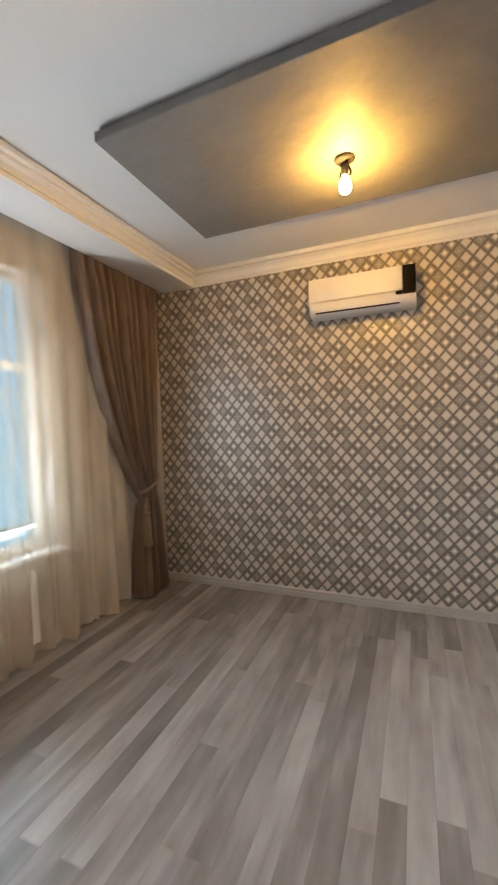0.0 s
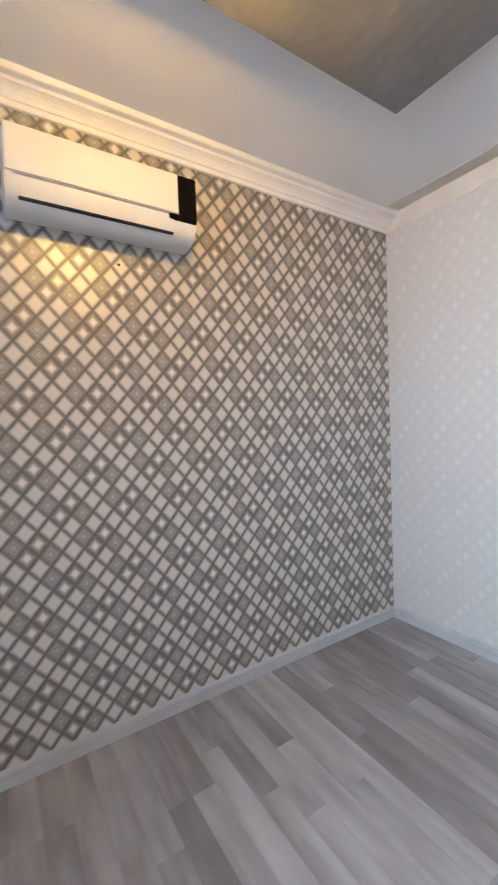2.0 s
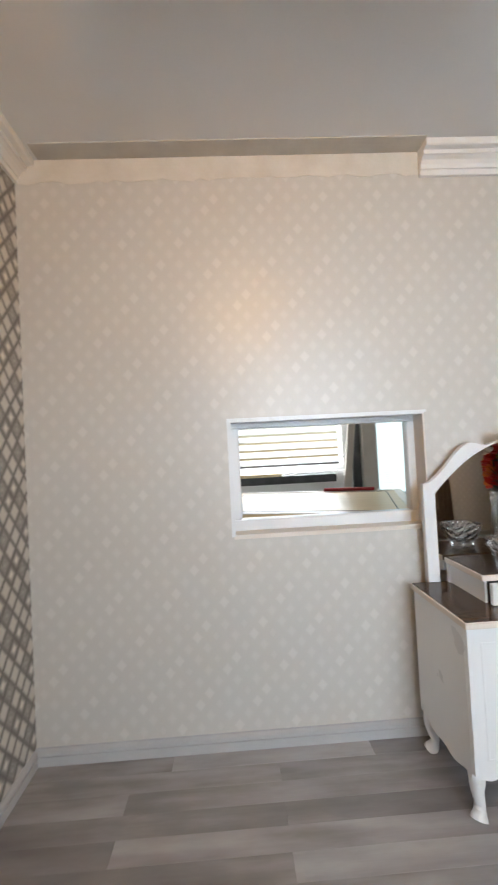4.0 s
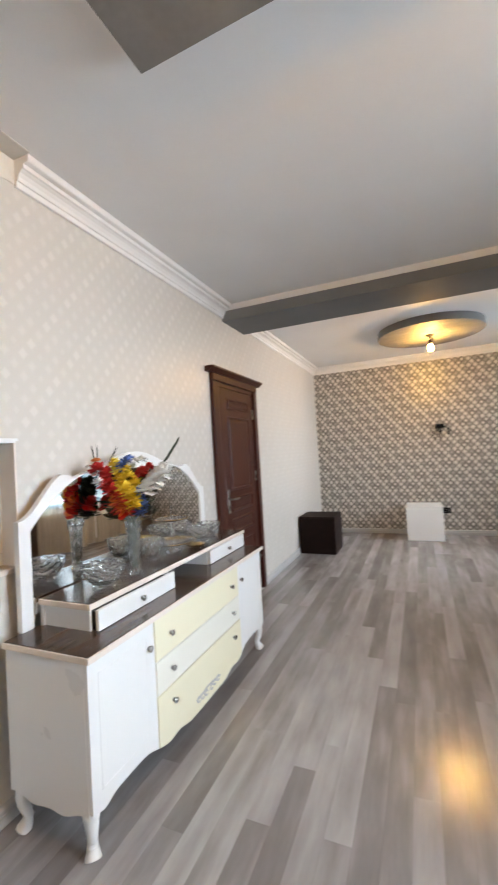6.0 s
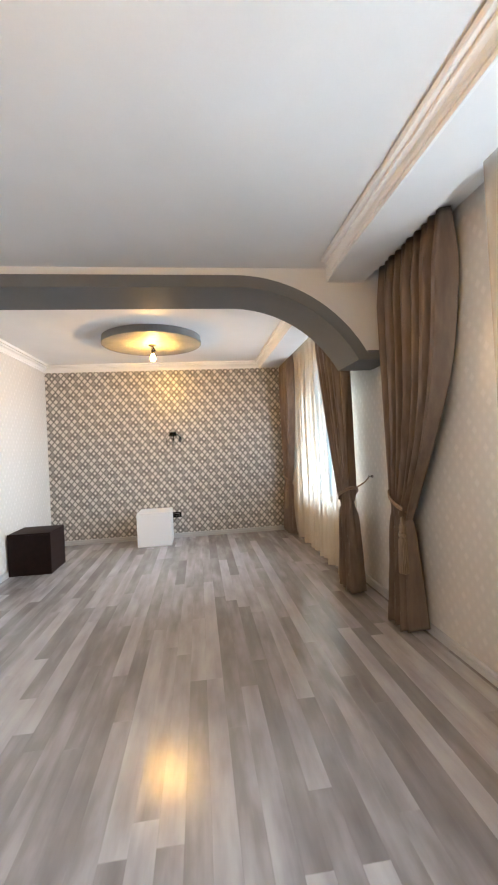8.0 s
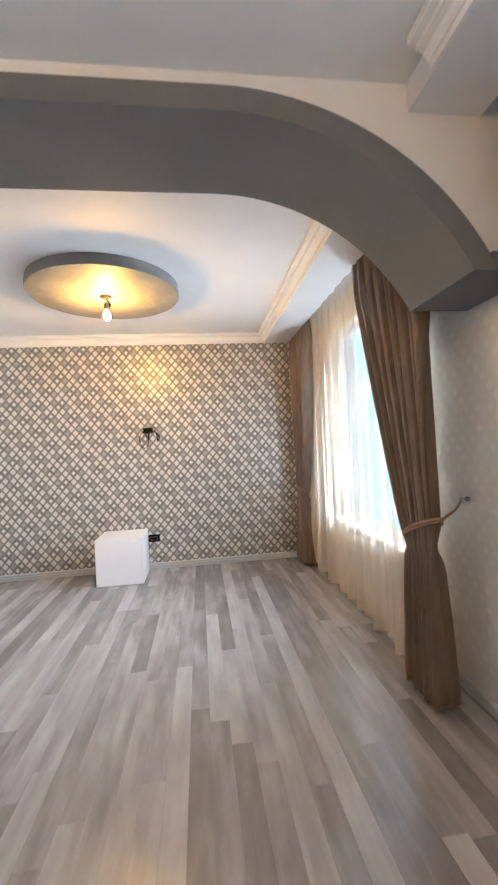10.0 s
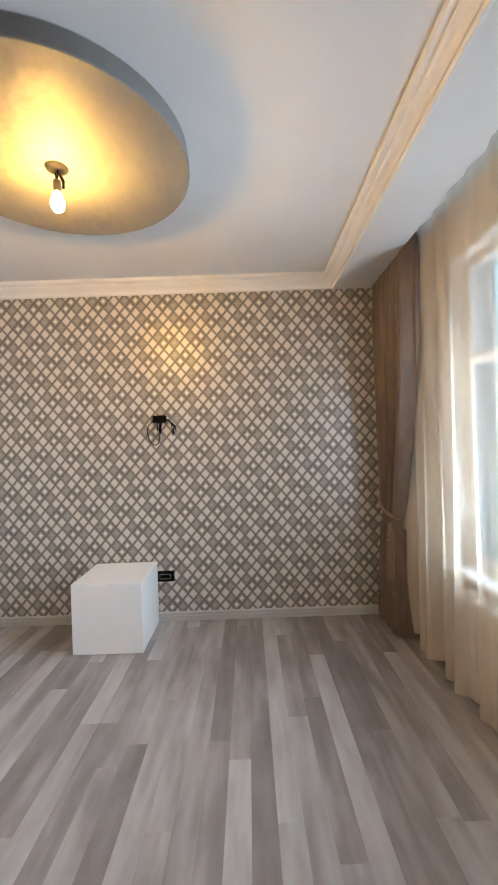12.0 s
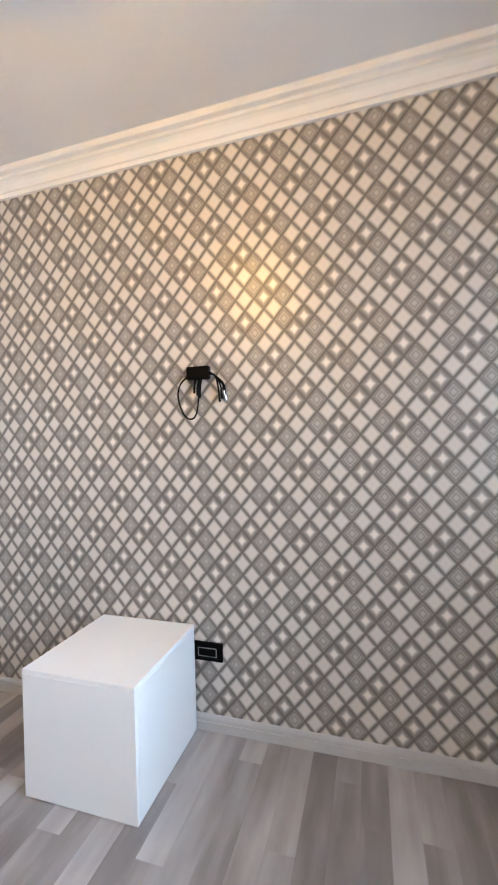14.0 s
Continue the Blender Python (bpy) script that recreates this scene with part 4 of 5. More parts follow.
M_FROST = glass("ribbed_frosted_glass", (0.93, 0.98, 0.98), 0.35, 1.3)
p4 = part("pane", boxed(2.80, 3.72, KY + 0.05, KY + 0.058, 0.80, 2.10), M_FROST, w4, "frosted glass pane")
p4.visible_shadow = False
for i in range(16):
    part("rib", tube(bmesh.new(), [(2.81 + 0.02 * q, KY + 0.046 + 0.002 * math.sin(q * 1.3 + i), 0.84 + i * 0.026) for q in range(46)], 0.004, 5), M_FROST, w4)
part("window_frame", boxed(2.80, 3.72, KY + 0.03, KY + 0.08, 0.76, 0.80, 0.004, 1), M_PVC, w4)
part("window_frame", boxed(2.80, 3.72, KY + 0.03, KY + 0.08, 2.10, 2.14, 0.004, 1), M_PVC, w4)
M_HAZE_N, nt_, b_ = mat_new("bright_north_distance")
b_.inputs["Base Color"].default_value = (0.0, 0.0, 0.0, 1)
nt_.links.new(ramp(nt_, noise_of(nt_, 0.35, 3.0), (0.3, (0.72, 0.95, 1.0)), (0.7, (0.90, 1.0, 1.0))), b_.inputs["Emission Color"])
b_.inputs["Emission Strength"].default_value = 2.4
setting("backdrop_north", boxed(3.05, 9, 5.0, 5.1, -0.4, 4.0), M_HAZE_N, "bright white distance outside the kitchen")
blind = thing("venetian_blind", "white slatted venetian blind glowing before a kitchen window", "blind")
part("headrail", boxed(1.0, 2.36, KY - 0.06, KY - 0.015, 1.98, 2.03, 0.004, 1), M_SLAT, blind)
for i in range(9):
    z = 1.16 + i * 0.095
    bm = bmesh.new()
    prism(bm, [(-0.028, -0.032), (0.0, 0.002), (0.030, 0.034), (0.031, 0.037), (-0.002, 0.005), (-0.030, -0.030)], "x", 1.01, 2.35)
    bmesh.ops.translate(bm, vec=(0, KY - 0.038, z), verts=bm.verts)
    part("slat", bm, M_BLIND, blind)
board = thing("leaning_board", "cream board leaning against the kitchen wall", "board")
bm = boxed(-0.045, 0.045, -0.012, 0.012, 0.0, 1.95, 0.004, 1)
bmesh.ops.transform(bm, matrix=Matrix.Translation((2.26, KY - 0.12, 0.0)) @ Matrix.Rotation(radians(6.5), 4, "Y"), verts=bm.verts)
part("plank", bm, M_EDGE, board)
cl = thing("dark_cloth", "dark grey cloth hanging beside the window", "cloth")
part("fabric", boxed(2.47, 2.58, KY - 0.03, KY - 0.004, 0.6, 2.1, 0.01), M_DARKWALL, cl)
ledge = thing("window_ledge", "low dark ledge under the kitchen window", "ledge")
part("board", boxed(0.3, 2.20, KY - 0.25, KY - 0.003, 1.0, 1.09, 0.006), M_DARKWALL, ledge)
part("cap", boxed(0.3, 1.55, KY - 0.26, KY - 0.10, 1.0905, 1.125, 0.006), M_TABLE, ledge, "pale wooden cap")
part("base", boxed(0.3, 2.20, KY - 0.24, KY - 0.003, -0.01, 0.999), M_KITCH, ledge)
post = thing("kitchen_post", "cream door jamb leaning in the kitchen corner", "board")
part("plank", boxed(2.60, 2.77, KY - 0.05, KY - 0.012, -0.01, 2.2, 0.006), M_EDGE, post)

kt = thing("kitchen_table", "cream topped table with a dark inlaid border line", "table")
e1, e2, o = Vector((-0.955, 0.298)), Vector((0.298, 0.955)), Vector((2.20, 0.62))


def quad(a0, a1, b0, b1):
    return [tuple(o + e1 * a + e2 * b) for a, b in ((a0, b0), (a1, b0), (a1, b1), (a0, b1))]


part("tabletop", prism(bmesh.new(), quad(0, 1.70, 0, 1.45), "z", 0.915, 0.95), M_TABLE, kt)
for q in (quad(0.14, 1.56, 0.12, 0.127), quad(0.14, 1.56, 1.325, 1.332), quad(0.14, 0.147, 0.127, 1.325), quad(1.553, 1.56, 0.127, 1.325)):
    part("inlay", prism(bmesh.new(), q, "z", 0.9495, 0.9512), M_GAP, kt, "dark inlay line")
part("rim", prism(bmesh.new(), quad(0.0, 1.70, 0.0, 0.07), "z", 0.9495, 0.956), M_EDGE, kt, "pale raised rim")
part("rim", prism(bmesh.new(), quad(0.0, 0.07, 0.07, 1.45), "z", 0.9495, 0.956), M_EDGE, kt)
part("rim", prism(bmesh.new(), quad(0.07, 1.70, 1.38, 1.45), "z", 0.9495, 0.956), M_EDGE, kt)
for a, b in ((0.1, 0.1), (1.5, 0.1), (0.1, 1.25), (1.5, 1.25)):
    part("leg", prism(bmesh.new(), quad(a, a + 0.07, b, b + 0.07), "z", -0.01, 0.915), M_TABLE, kt)
rc = thing("red_cloth", "folded red cloth lying on the far side of the kitchen table", "cloth")
part("fold", prism(bmesh.new(), quad(0.25, 0.75, 1.385, 1.44), "z", 0.9565, 0.985), surf("red_cotton", (0.30, 0.012, 0.014), (0.42, 0.025, 0.025), 8, 0.8, 200, 0.3), rc)
kb = thing("black_kettle", "black round kettle beside the table", "kettle")
part("body", lathe(bmesh.new(), [(0.09, 0), (0.12, 0.05), (0.12, 0.12), (0.08, 0.18), (0.03, 0.20)], (2.62, 1.30, 0.82), 20), M_BLACK, kb, "", True)
part("stand", boxed(2.50, 2.87, 1.15, 1.50, -0.01, 0.82, 0.005, 1), M_TILE, kb, "white cabinet under it")

# ---- dresser ----
dr = thing("dresser", "white and ivory dresser with walnut top and cabriole feet", "dresser")
X0, X1, YB, YFR, ZT0 = 1.800, 3.492, -0.075, -0.500, 0.722


def top_board(x0, x1, y0, y1, z0, z1, parent):
    bm = boxed(x0 + 0.004, x1 - 0.004, y0 + 0.004, y1, z0 + 0.003, z1, 0.002, 1)
    t = part("top", bm, M_WALNUT, parent, "glossy dark walnut top")
    e = bmesh.new()
    box(e, x0 - 0.004, x1 + 0.004, y0 - 0.004, y0 + 0.004, z0, z1 - 0.0015, 0.003, 2)
    part("edge_band", e, M_EDGE, t, "cream edge band")
    for a in (x0 - 0.004, x1 - 0.004):
        part("edge_band", boxed(a, a + 0.008, y0 + 0.0045, y1, z0, z1 - 0.0015, 0.003, 2), M_EDGE, t, "cream edge band")
    return t


top_board(1.788, 3.502, -0.521, YB, ZT0, 0.747, dr)


def skirt_z(x):
    """Lower edge of the scalloped front apron."""
    s = abs((x - (X0 + X1) / 2) / ((X1 - X0) / 2))
    z = 0.112
    z += 0.030 * (1 / (1 + math.exp(-(s - 0.30) / 0.03)))
    z += 0.042 * (1 / (1 + math.exp(-(s - 0.58) / 0.025)))
    z += 0.010 * math.cos(s * 22) * math.exp(-((s - 0.45) / 0.12) ** 2)
    z -= 0.020 * math.exp(-((s - 0.93) / 0.05) ** 2)
    return z


def front_slab(x0, x1, z_top, y0, y1, zlow=None, n=28):
    low = [(x0 + (x1 - x0) * i / n, skirt_z(x0 + (x1 - x0) * i / n) if zlow is None else zlow) for i in range(n + 1)]
    return prism(bmesh.new(), low + [(x1, z_top), (x0, z_top)], "y", y0, y1)


# carcass: sides with scalloped foot line, back and bottom
def side_panel(x0, x1):
    n = 20
    pts = []
    for i in range(n + 1):
        s = i / n
        y = YB + (YFR + 0.02 - YB) * s
        pts.append((y, 0.165 + 0.020 * math.cos(s * 4 * math.pi) * math.sin(math.pi * s) - 0.035 * math.sin(math.pi * s) ** 6))
    return prism(bmesh.new(), pts + [(YFR + 0.02, ZT0 - 0.001), (YB, ZT0 - 0.001)], "x", x0, x1)


part("side", side_panel(X0, X0 + 0.02), M_WHITE, dr)
part("side", side_panel(X1 - 0.02, X1), M_WHITE, dr)
part("back", boxed(X0 + 0.02, X1 - 0.02, YB - 0.012, YB, 0.17, ZT0 - 0.001), M_WHITE, dr)
part("bottom", boxed(X0 + 0.02, X1 - 0.02, YFR + 0.045, YB - 0.013, 0.19, 0.21), M_WHITE, dr)
XA, XB = 2.195, 3.085
# near-black sheet: shade of the gaps put into its colour
part("carcass_front", boxed(X0 + 0.02, X1 - 0.02, YFR + 0.022, YFR + 0.044, 0.21, ZT0 - 0.001), M_GAP, dr, "dark sheet giving the shade between the drawer fronts")


def knob(x, y, z, parent):
    bm = lathe(bmesh.new(), [(0.009, 0.0), (0.009, 0.002), (0.006, 0.004), (0.007, 0.008), (0.013, 0.012), (0.014, 0.017), (0.010, 0.021), (0.003, 0.023)], (0, 0, 0), 14)
    bmesh.ops.transform(bm, matrix=Matrix.Translation((x, y, z)) @ Matrix.Rotation(radians(90), 4, "X"), verts=bm.verts)
    return part("knob", bm, M_CHROME, parent, "nickel knob", True)


for x0, x1, kx in ((X0 + 0.001, XA - 0.002, 2.150), (XB + 0.002, X1 - 0.001, 3.130)):
    d_ = part("door", front_slab(x0, x1, ZT0 - 0.004, YFR, YFR + 0.020), M_WHITE, dr, "white cabinet door")
    z0, z1 = 0.235, ZT0 - 0.06
    for a, b, c, e in ((x0 + 0.05, x0 + 0.058, z0, z1), (x1 - 0.058, x1 - 0.05, z0, z1), (x0 + 0.058, x1 - 0.058, z0, z0 + 0.008), (x0 + 0.058, x1 - 0.058, z1 - 0.008, z1)):
        part("bead", boxed(a, b, YFR - 0.0014, YFR + 0.001, c, e, 0.0006, 1), M_WHITE, d_, "thin panel bead")
    knob(kx, YFR - 0.001, 0.612, d_)
for z0, z1, m, lab in ((0.528, ZT0 - 0.004, M_IVORY, "ivory drawer front"), (0.376, 0.524, M_PALE, "pale ivory drawer front")):
    d_ = part("drawer", boxed(XA, XB, YFR - 0.006, YFR + 0.016, z0, z1, 0.003), m, dr, lab)
    for kx in (2.312, 2.978):
        knob(kx, YFR - 0.006, (z0 + z1) / 2 if z0 < 0.5 else 0.614, d_)
d_ = part("drawer", front_slab(XA, XB, 0.372, YFR - 0.006, YFR + 0.016), M_IVORY, dr, "ivory drawer front with scalloped apron")
for kx in (2.312, 2.978):
    knob(kx, YFR - 0.006, 0.300, d_)
orn = bmesh.new()
for s in (-1, 1):
    for k in range(3):
        cx = (XA + XB) / 2 + s * (0.03 + 0.038 * k)
        pts = [(cx + 0.016 * math.cos(t), YFR - 0.008, 0.165 + 0.004 * k + 0.013 * math.sin(t)) for t in [q * 0.6 for q in range(10)]]
        tube(orn, pts, 0.004, 6)
tube(orn, [((XA + XB) / 2 - 0.13, YFR - 0.008, 0.178), ((XA + XB) / 2, YFR - 0.008, 0.190), ((XA + XB) / 2 + 0.13, YFR - 0.008, 0.178)], 0.004, 6)
part("carved_ornament", orn, M_BASE, d_, "pale carved scroll ornament")


def foot(x, y, sx, sy):
    bm = bmesh.new()
    pts, rad = [], []
    for i in range(13):
        t = i / 12
        z = 0.19 * (1 - t) + 0.004
        off = 0.016 * math.sin(t * math.pi * 1.35) + 0.030 * max(0, t - 0.72) / 0.28
        pts.append((x + sx * (off - 0.01), y + sy * (off - 0.01), z))
        rad.append(0.038 - 0.019 * math.sin(min(t, 0.8) / 0.8 * math.pi / 2) + (0.012 * (t - 0.8) / 0.2 if t > 0.8 else 0))
    tube(bm, pts, rad, 12)
    return bm


for x, y, sx, sy in ((1.828, -0.462, -1, -1), (3.468, -0.462, 1, -1), (1.828, -0.115, -1, 1), (3.468, -0.115, 1, 1)):
    part("foot", foot(x, y, sx, sy), M_WHITE, dr, "turned-out cabriole foot", True)

# hutch with two small drawers and the glass-bright top
hut = part("hutch", boxed(1.955, 3.485, -0.105, -0.090, 0.7475, 0.838), M_WHITE, dr, "low hutch with two drawers")
HF = -0.372
for a, b, out in ((1.975, 2.520, 0.022), (2.965, 3.485, 0.0)):
    part("drawer_case", boxed(a - 0.010, a, HF + 0.012, -0.106, 0.7475, 0.838), M_WHITE, hut)
    part("drawer_case", boxed(b, b + 0.010 if b < 3 else b + 0.004, HF + 0.012, -0.106, 0.7475, 0.838), M_WHITE, hut)
    # near-black block stands in for the shade inside the drawer
    part("drawer_inside", boxed(a + 0.002, b - 0.002, HF + 0.022, -0.115, 0.750, 0.815), M_GAP, hut, "dark block giving the shade inside the drawer")
    f = part("small_drawer", boxed(a - 0.004, b + 0.004, HF - out - 0.008, HF - out + 0.010, 0.750, 0.834, 0.003), M_WHITE, hut, "small white drawer front")
    knob((a + b) / 2, HF - out - 0.008, 0.792, f)
top_board(1.950, 3.500, HF - 0.004, -0.090, 0.839, 0.864, dr)

# mirror with a crested frame
MX0, MX1, MZ0 = 1.868, 3.432, 0.748


def crest(x, d=0.0):
    """Upper edge of the frame, with shoulders and a raised middle; d insets it."""
    c, hw = (MX0 + MX1) / 2, (MX1 - MX0) / 2
    s = min(1.0, abs(x - c) / hw)
    mid = 1.392 + 0.100 * (0.5 + 0.5 * math.cos(math.pi * min(1.0, s / 0.56)))
    drop = 0.0
    if s > 0.70:
        q = (s - 0.70) / 0.30
        drop = 0.185 * (q * q * (3 - 2 * q)) ** 0.85
    lip = 0.016 * math.exp(-((s - 0.60) / 0.05) ** 2)
    return mid - drop - lip - d


n = 64
out_top = [(MX0 + (MX1 - MX0) * i / n, crest(MX0 + (MX1 - MX0) * i / n)) for i in range(n + 1)]
IX0, IX1, IZ0 = MX0 + 0.055, MX1 - 0.055, 0.866


def inner_top(x):
    c, hw = (MX0 + MX1) / 2, (IX1 - IX0) / 2
    s = abs(x - c) / hw
    return 1.395 - 0.235 * max(0.0, (s - 0.45) / 0.55) ** 1.9 if s > 0.45 else 1.395


in_top = [(IX0 + (IX1 - IX0) * i / n, inner_top(IX0 + (IX1 - IX0) * i / n)) for i in range(n + 1)]
bm = bmesh.new()
for y in (-0.088, -0.058):
    o_ = [bm.verts.new((p[0], y, p[1])) for p in [(MX0, MZ0)] + out_top + [(MX1, MZ0)]]
    i_ = [bm.verts.new((p[0], y, p[1])) for p in [(IX0, MZ0)] + in_top + [(IX1, MZ0)]]
    if y == -0.088:
        fo, fi = o_, i_
    for k in range(len(o_) - 1):
        bm.faces.new((o_[k], o_[k + 1], i_[k + 1], i_[k]))
for k in range(len(fo) - 1):
    bm.faces.new((fo[k], fo[k + 1], o_[k + 1], o_[k]))
    bm.faces.new((fi[k], fi[k + 1], i_[k + 1], i_[k]))
bm.faces.new((fo[0], fi[0], i_[0], o_[0]))
bm.faces.new((fo[-1], fi[-1], i_[-1], o_[-1]))
mir = part("mirror_frame", bm, M_WHITE, dr, "white crested mirror frame", True)
part("mirror_glass", prism(bmesh.new(), [(IX0 - 0.004, 0.80)] + [(p[0], p[1] + 0.003) for p in in_top] + [(IX1 + 0.004, 0.80)], "y", -0.078, -0.070), M_MIRROR, mir, "silvered mirror glass")
orn = bmesh.new()
for s in (-1, 1):
    for k in range(3):
        cx = 2.65 + s * (0.022 + 0.032 * k)
        pts = [(cx + 0.014 * math.cos(t), -0.092, 1.447 - 0.004 * k + 0.011 * math.sin(t)) for t in [q * 0.6 for q in range(10)]]
        tube(orn, pts, 0.0035, 6)
part("carved_ornament", orn, M_BASE, mir, "pale carved scroll ornament")

# ---- glassware and flowers on the hutch ----
TZ = 0.8642


def vase(x, y, h, r, label):
    th = thing("crystal_vase", label, "vase")
    part("body", lathe(bmesh.new(), [(r * 0.8, 0), (r * 0.85, 0.012), (r * 0.55, 0.03), (r * 0.62, 0.3 * h), (r * 0.75, 0.7 * h), (r, h), (r * 0.9, h), (r * 0.62, 0.7 * h), (r * 0.48, 0.3 * h), (r * 0.3, 0.05)], (x, y, TZ), 32, 0.055, 8, 3), M_CRYSTAL, th)
    return th


def bowl(x, y, r, h, label, feet=0):
    th = thing("crystal_bowl", label, "bowl", group="crystal bowls")
    z = TZ + (0.018 if feet else 0.0)
    part("bowl", lathe(bmesh.new(), [(r * 0.45, 0), (r * 0.75, 0.25 * h), (r * 0.97, 0.7 * h), (r, h), (r * 0.92, h), (r * 0.85, 0.7 * h), (r * 0.6, 0.3 * h), (r * 0.2, 0.15 * h)], (x, y, z), 36, 0.04, 9, 2), M_CRYSTAL, th)
    for k in range(feet):
        a = 2 * math.pi * k / feet + 0.4
        part("foot", lathe(bmesh.new(), [(0.006, 0), (0.010, 0.008), (0.008, 0.024)], (x + r * 0.5 * math.cos(a), y + r * 0.5 * math.sin(a), TZ), 10), M_CRYSTAL, th)
    return th


vase(2.365, -0.275, 0.265, 0.043, "tall cut crystal vase holding artificial flowers")
bowl(2.150, -0.270, 0.098, 0.090, "round cut crystal bowl with small feet", 4)
bowl(2.620, -0.190, 0.076, 0.115, "cut crystal jar beside the cake stand")
bowl(3.090, -0.240, 0.092, 0.085, "round cut crystal bowl with small feet", 4)
bowl(3.290, -0.200, 0.082, 0.095, "cut crystal bowl on the dresser hutch")
cs = thing("cake_stand", "two-tier glass cake stand with gilt rims", "cake stand")
M_GILT = surf("gilt_rim", (0.60, 0.40, 0.14), (0.75, 0.54, 0.24), 20, 0.25, 200, 0.05, 1.0)
for z, r in ((0.05, 0.135), (0.19, 0.10)):
    pl_ = part("plate", lathe(bmesh.new(), [(r * 0.3, 0), (r * 0.95, 0.008), (r, 0.014), (r * 0.97, 0.016), (r * 0.3, 0.006)], (2.800, -0.215, TZ + z), 32), M_CRYSTAL, cs, "", True)
    part("rim", tube(bmesh.new(), [(2.800 + r * math.cos(q * 0.2094), -0.215 + r * math.sin(q * 0.2094), TZ + z + 0.015) for q in range(31)], 0.0022, 6), M_GILT, pl_, "gilt rim")
part("stem", lathe(bmesh.new(), [(0.055, 0), (0.05, 0.01), (0.012, 0.03), (0.010, 0.12), (0.014, 0.15), (0.008, 0.20), (0.010, 0.26), (0.004, 0.29)], (2.800, -0.215, TZ), 18), M_CRYSTAL, cs, "", True)
dish = thing("gilt_dish", "small gilt dish on the dresser hutch", "dish")
part("dish", lathe(bmesh.new(), [(0.02, 0), (0.055, 0.012), (0.060, 0.022), (0.056, 0.022), (0.02, 0.006)], (2.93, -0.300, TZ), 24, 0.03, 8), M_GILT, dish, "", True)

fl = thing("artificial_bouquet", "artificial red, yellow, blue and white flower bouquet in a vase", "flowers")
FC = {"red": ((0.42, 0.010, 0.012), (0.62, 0.03, 0.02)), "orange": ((0.62, 0.13, 0.02), (0.75, 0.22, 0.04)), "yellow": ((0.75, 0.50, 0.02), (0.85, 0.66, 0.06)),
      "blue": ((0.04, 0.08, 0.30), (0.12, 0.20, 0.48)), "white": ((0.72, 0.71, 0.66), (0.82, 0.81, 0.78)), "leaf": ((0.008, 0.016, 0.009), (0.022, 0.042, 0.018))}
FM = {k: surf(k + "_petal", a, b, 30, 0.55, 200, 0.2) for k, (a, b) in FC.items()}
rng = random.Random(21)
VX, VY, VZ = 2.365, -0.275, TZ + 0.285


def petal(bm, c, d, length, width, cup):
    d = d.normalized()
    s = d.cross(Vector((0.2, 0.3, 0.93))).normalized()
    u = s.cross(d)
    rows = []
    for j, (t, w) in enumerate(((0.0, 0.25), (0.35, 0.85), (0.7, 1.0), (1.0, 0.35))):
        p = c + d * (length * t) + u * (cup * t * t * length)
        rows.append([bm.verts.new(p - s * (width * w / 2) + u * 0.1 * width), bm.verts.new(p), bm.verts.new(p + s * (width * w / 2) + u * 0.1 * width)])
    for a, b in zip(rows, rows[1:]):
        for k in (0, 1):
            bm.faces.new((a[k], a[k + 1], b[k + 1], b[k]))


def bloom(kind, c, size, facing, n=24):
    bm = bmesh.new()
    f = Vector(facing).normalized()
    a = f.cross(Vector((0.3, 0.9, 0.2))).normalized()
    b = f.cross(a)
    for ring, (lift, cnt, sc) in enumerate(((0.25, n // 2, 1.0), (0.75, n // 3, 0.8), (1.8, n // 4, 0.6))):
        for k in range(cnt):
            t = 2 * math.pi * k / cnt + ring * 0.4 + rng.uniform(-0.15, 0.15)
            petal(bm, Vector(c), a * math.cos(t) + b * math.sin(t) + f * lift, size * sc * rng.uniform(0.8, 1.05), size * 1.05 * sc, 0.35)
    part("bloom", bm, FM[kind], fl, kind + " artificial bloom", True)


SIDE = Vector((0.64, -0.76, 0.0))         # the bouquet fans out in this plane


def fan(a, z, deep=0.0):
    return Vector((VX, VY, VZ)) + SIDE * a + Vector((0.5, 0.42, 0.0)) * deep + Vector((0, 0, z))


# upright spikes: florets shrink towards the tip
for kind, a0, z0, a1, z1, n_, big in (("red", -0.030, 0.035, -0.150, 0.255, 7, 0.046), ("yellow", 0.010, 0.060, -0.085, 0.275, 8, 0.040), ("yellow", 0.030, 0.100, -0.015, 0.250, 5, 0.034),
                                      ("orange", -0.050, 0.050, -0.085, 0.120, 3, 0.040), ("blue", 0.035, 0.020, 0.050, 0.130, 4, 0.032), ("white", 0.075, 0.130, 0.180, 0.245, 5, 0.048),
                                      ("red", 0.035, 0.215, 0.095, 0.250, 3, 0.030), ("blue", -0.050, 0.265, 0.000, 0.300, 4, 0.027), ("white", -0.150, 0.190, -0.190, 0.270, 3, 0.022),
                                      ("white", 0.000, 0.275, 0.060, 0.300, 3, 0.020)):
    for i in range(n_):
        q = i / (n_ - 1)
        at = fan(a0 + (a1 - a0) * q + rng.uniform(-0.012, 0.012), z0 + (z1 - z0) * q, rng.uniform(-0.035, 0.015))
        out = at - Vector((VX, VY, VZ + 0.05))
        bloom(kind, at, 1.25 * big * (1.0 - 0.30 * q) * rng.uniform(0.9, 1.1), (out.x - 0.45, out.y - 0.50, 0.22 + rng.uniform(-0.2, 0.2)), 21)
bloom("orange", fan(-0.165, 0.295), 0.026, (-0.2, -0.1, 1.0), 12)
bloom("red", fan(-0.125, 0.070, 0.10), 0.050, (-0.4, 0.5, 0.2), 18)
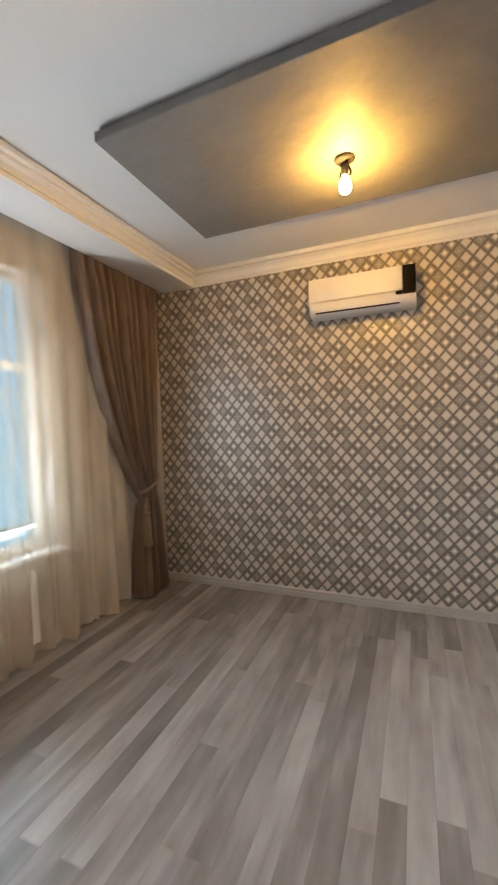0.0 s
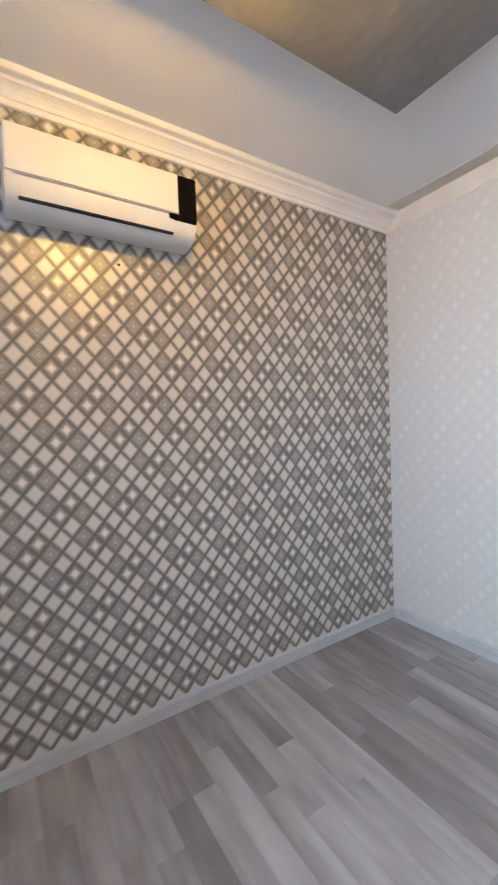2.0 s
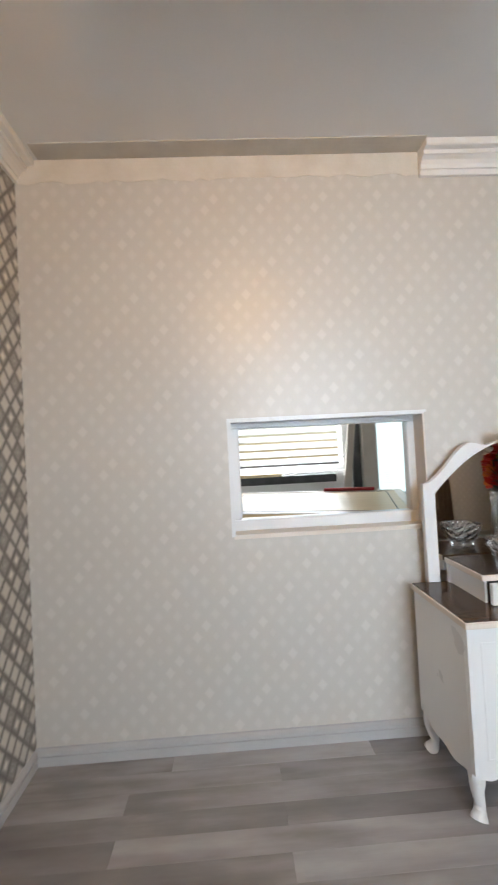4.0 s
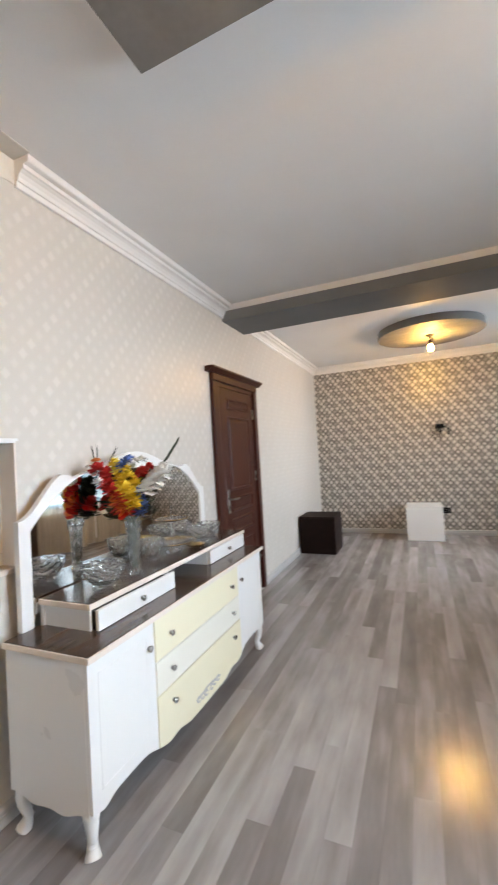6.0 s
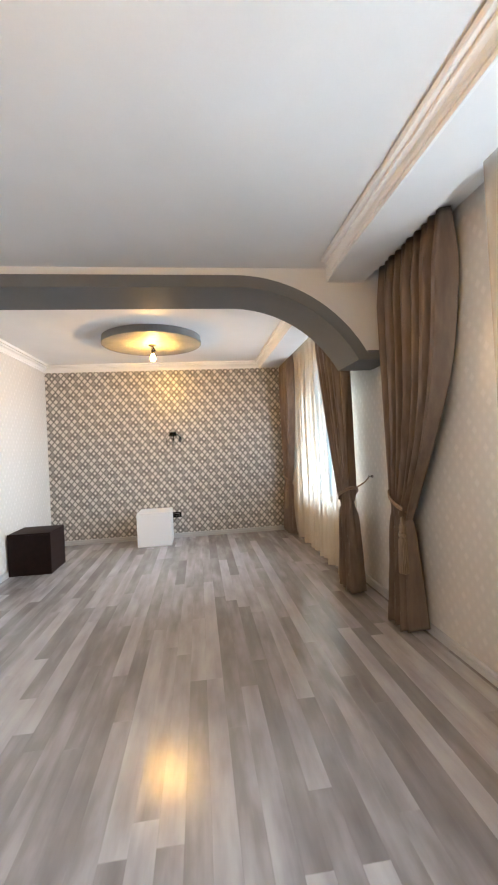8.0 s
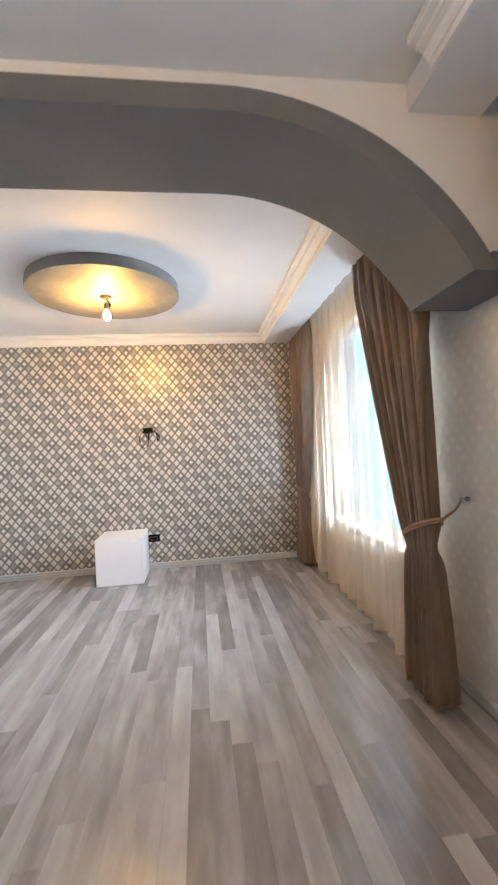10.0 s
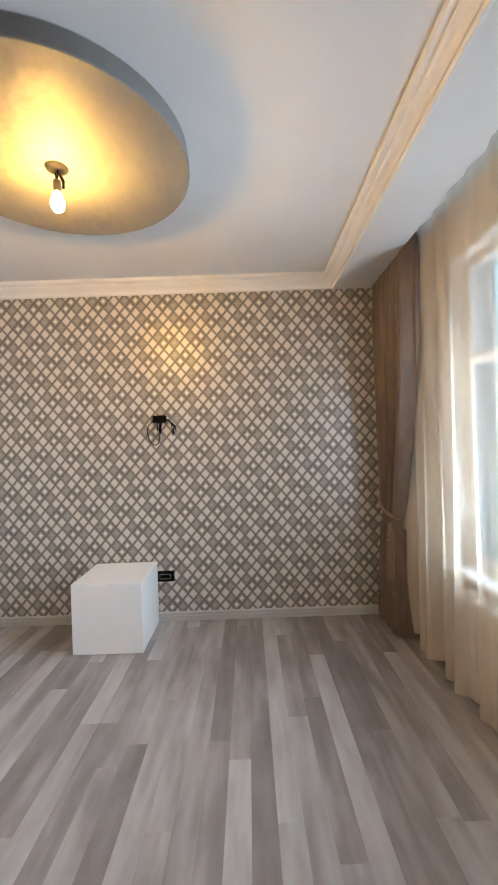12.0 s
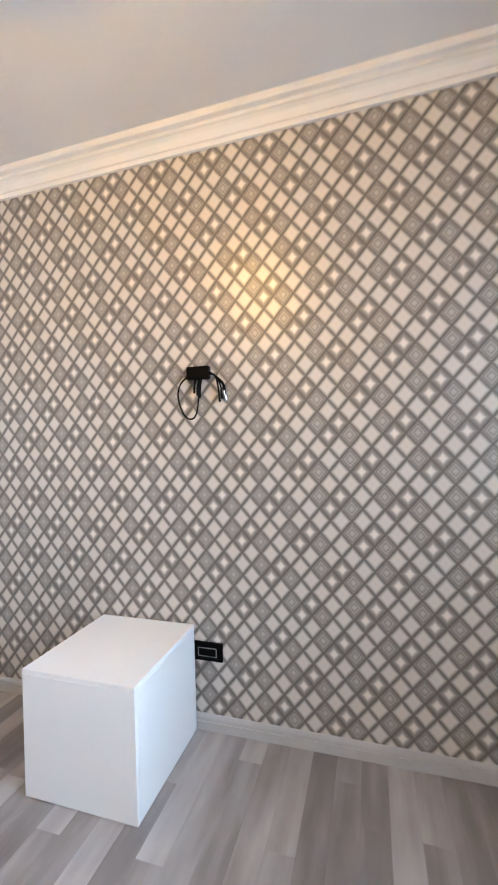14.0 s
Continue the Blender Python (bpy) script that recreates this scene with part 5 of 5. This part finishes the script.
leaves = bmesh.new()
for i in range(280):
    a = rng.uniform(0, 6.283)
    r = rng.uniform(0.01, 0.14)
    petal(leaves, fan(0.9 * r * math.cos(a) - 0.01, rng.uniform(-0.01, 0.19), 0.08 + 0.5 * r * math.sin(a)), Vector((math.cos(a), 0.6 * math.sin(a), rng.uniform(-0.2, 0.9))), rng.uniform(0.035, 0.07), 0.024, 0.2)
part("foliage", leaves, FM["leaf"], fl, "dark green artificial leaves", True)
for a, z in ((-0.14, 0.24), (-0.08, 0.25), (-0.01, 0.22), (0.04, 0.12), (0.16, 0.22), (0.08, 0.23), (-0.17, 0.24)):
    p = fan(a, z)
    part("stem", tube(bmesh.new(), [(VX + (p.x - VX) * 0.05, VY, TZ + 0.03), (VX + (p.x - VX) * 0.15, VY + (p.y - VY) * 0.15, VZ - 0.02), tuple(p)], 0.003, 6), FM["leaf"], fl)
bm = bmesh.new()
for k in range(7):
    petal(bm, fan(0.150 + 0.014 * k, 0.235 + 0.020 * k), SIDE * (0.55 + 0.15 * (k % 2)) + Vector((0, 0, 0.75)), 0.075 - 0.004 * k, 0.026, 0.1)
part("leaf_spray", bm, FM["leaf"], fl, "dark tapering leaf spray", True)
bm = bmesh.new()
for a, d in ((-0.170, -0.15), (-0.160, 0.05), (-0.110, 0.75), (-0.105, 0.55)):
    petal(bm, fan(a, 0.285), SIDE * d + Vector((0, 0, 0.9)), 0.095, 0.007, 0.1)
part("leaf_spray", bm, FM["leaf"], fl, "thin dry grass blades", True)

# ---- laminate boards ----
floor = bpy.data.objects["floor"]
rng = random.Random(77)
PW = 0.1018
rows_n = int(math.ceil(D / PW))
shared = {}


def plank_mesh(length):
    key = round(length, 3)
    if key in shared:
        return shared[key]
    g, c = 0.0001, 0.0004
    x0, x1, y0, y1 = g, length - g, g, PW - g
    me = bpy.data.meshes.new("laminate_board")
    v = [(x0, y0, -0.012), (x1, y0, -0.012), (x1, y1, -0.012), (x0, y1, -0.012),
         (x0, y0, -c), (x1, y0, -c), (x1, y1, -c), (x0, y1, -c),
         (x0 + c, y0 + c, 0), (x1 - c, y0 + c, 0), (x1 - c, y1 - c, 0), (x0 + c, y1 - c, 0)]
    f = [(3, 2, 1, 0), (8, 9, 10, 11)]
    for a, b in ((0, 4), (4, 8)):
        for k in range(4):
            f.append((a + k, a + (k + 1) % 4, b + (k + 1) % 4, b + k))
    me.from_pydata(v, [], f)
    me.materials.append(M_PLANK)
    shared[key] = me
    return me


LENS = (1.38, 1.38, 0.92, 1.84)
count = 0
for r in range(rows_n):
    y = -(r + 1) * PW - 0.011
    x = 0.0
    first = rng.choice((0.32, 0.48, 0.64, 0.80, 1.12, 1.28))
    ln = first
    while x < L - 0.005:
        ln = min(ln, L - x)
        if L - x - ln < 0.12:
            ln = L - x
        ob = new("laminate_board", plank_mesh(ln))
        ob.location = (x, y, 0.0)
        ob.parent = floor
        x += ln
        ln = rng.choice(LENS)
        count += 1
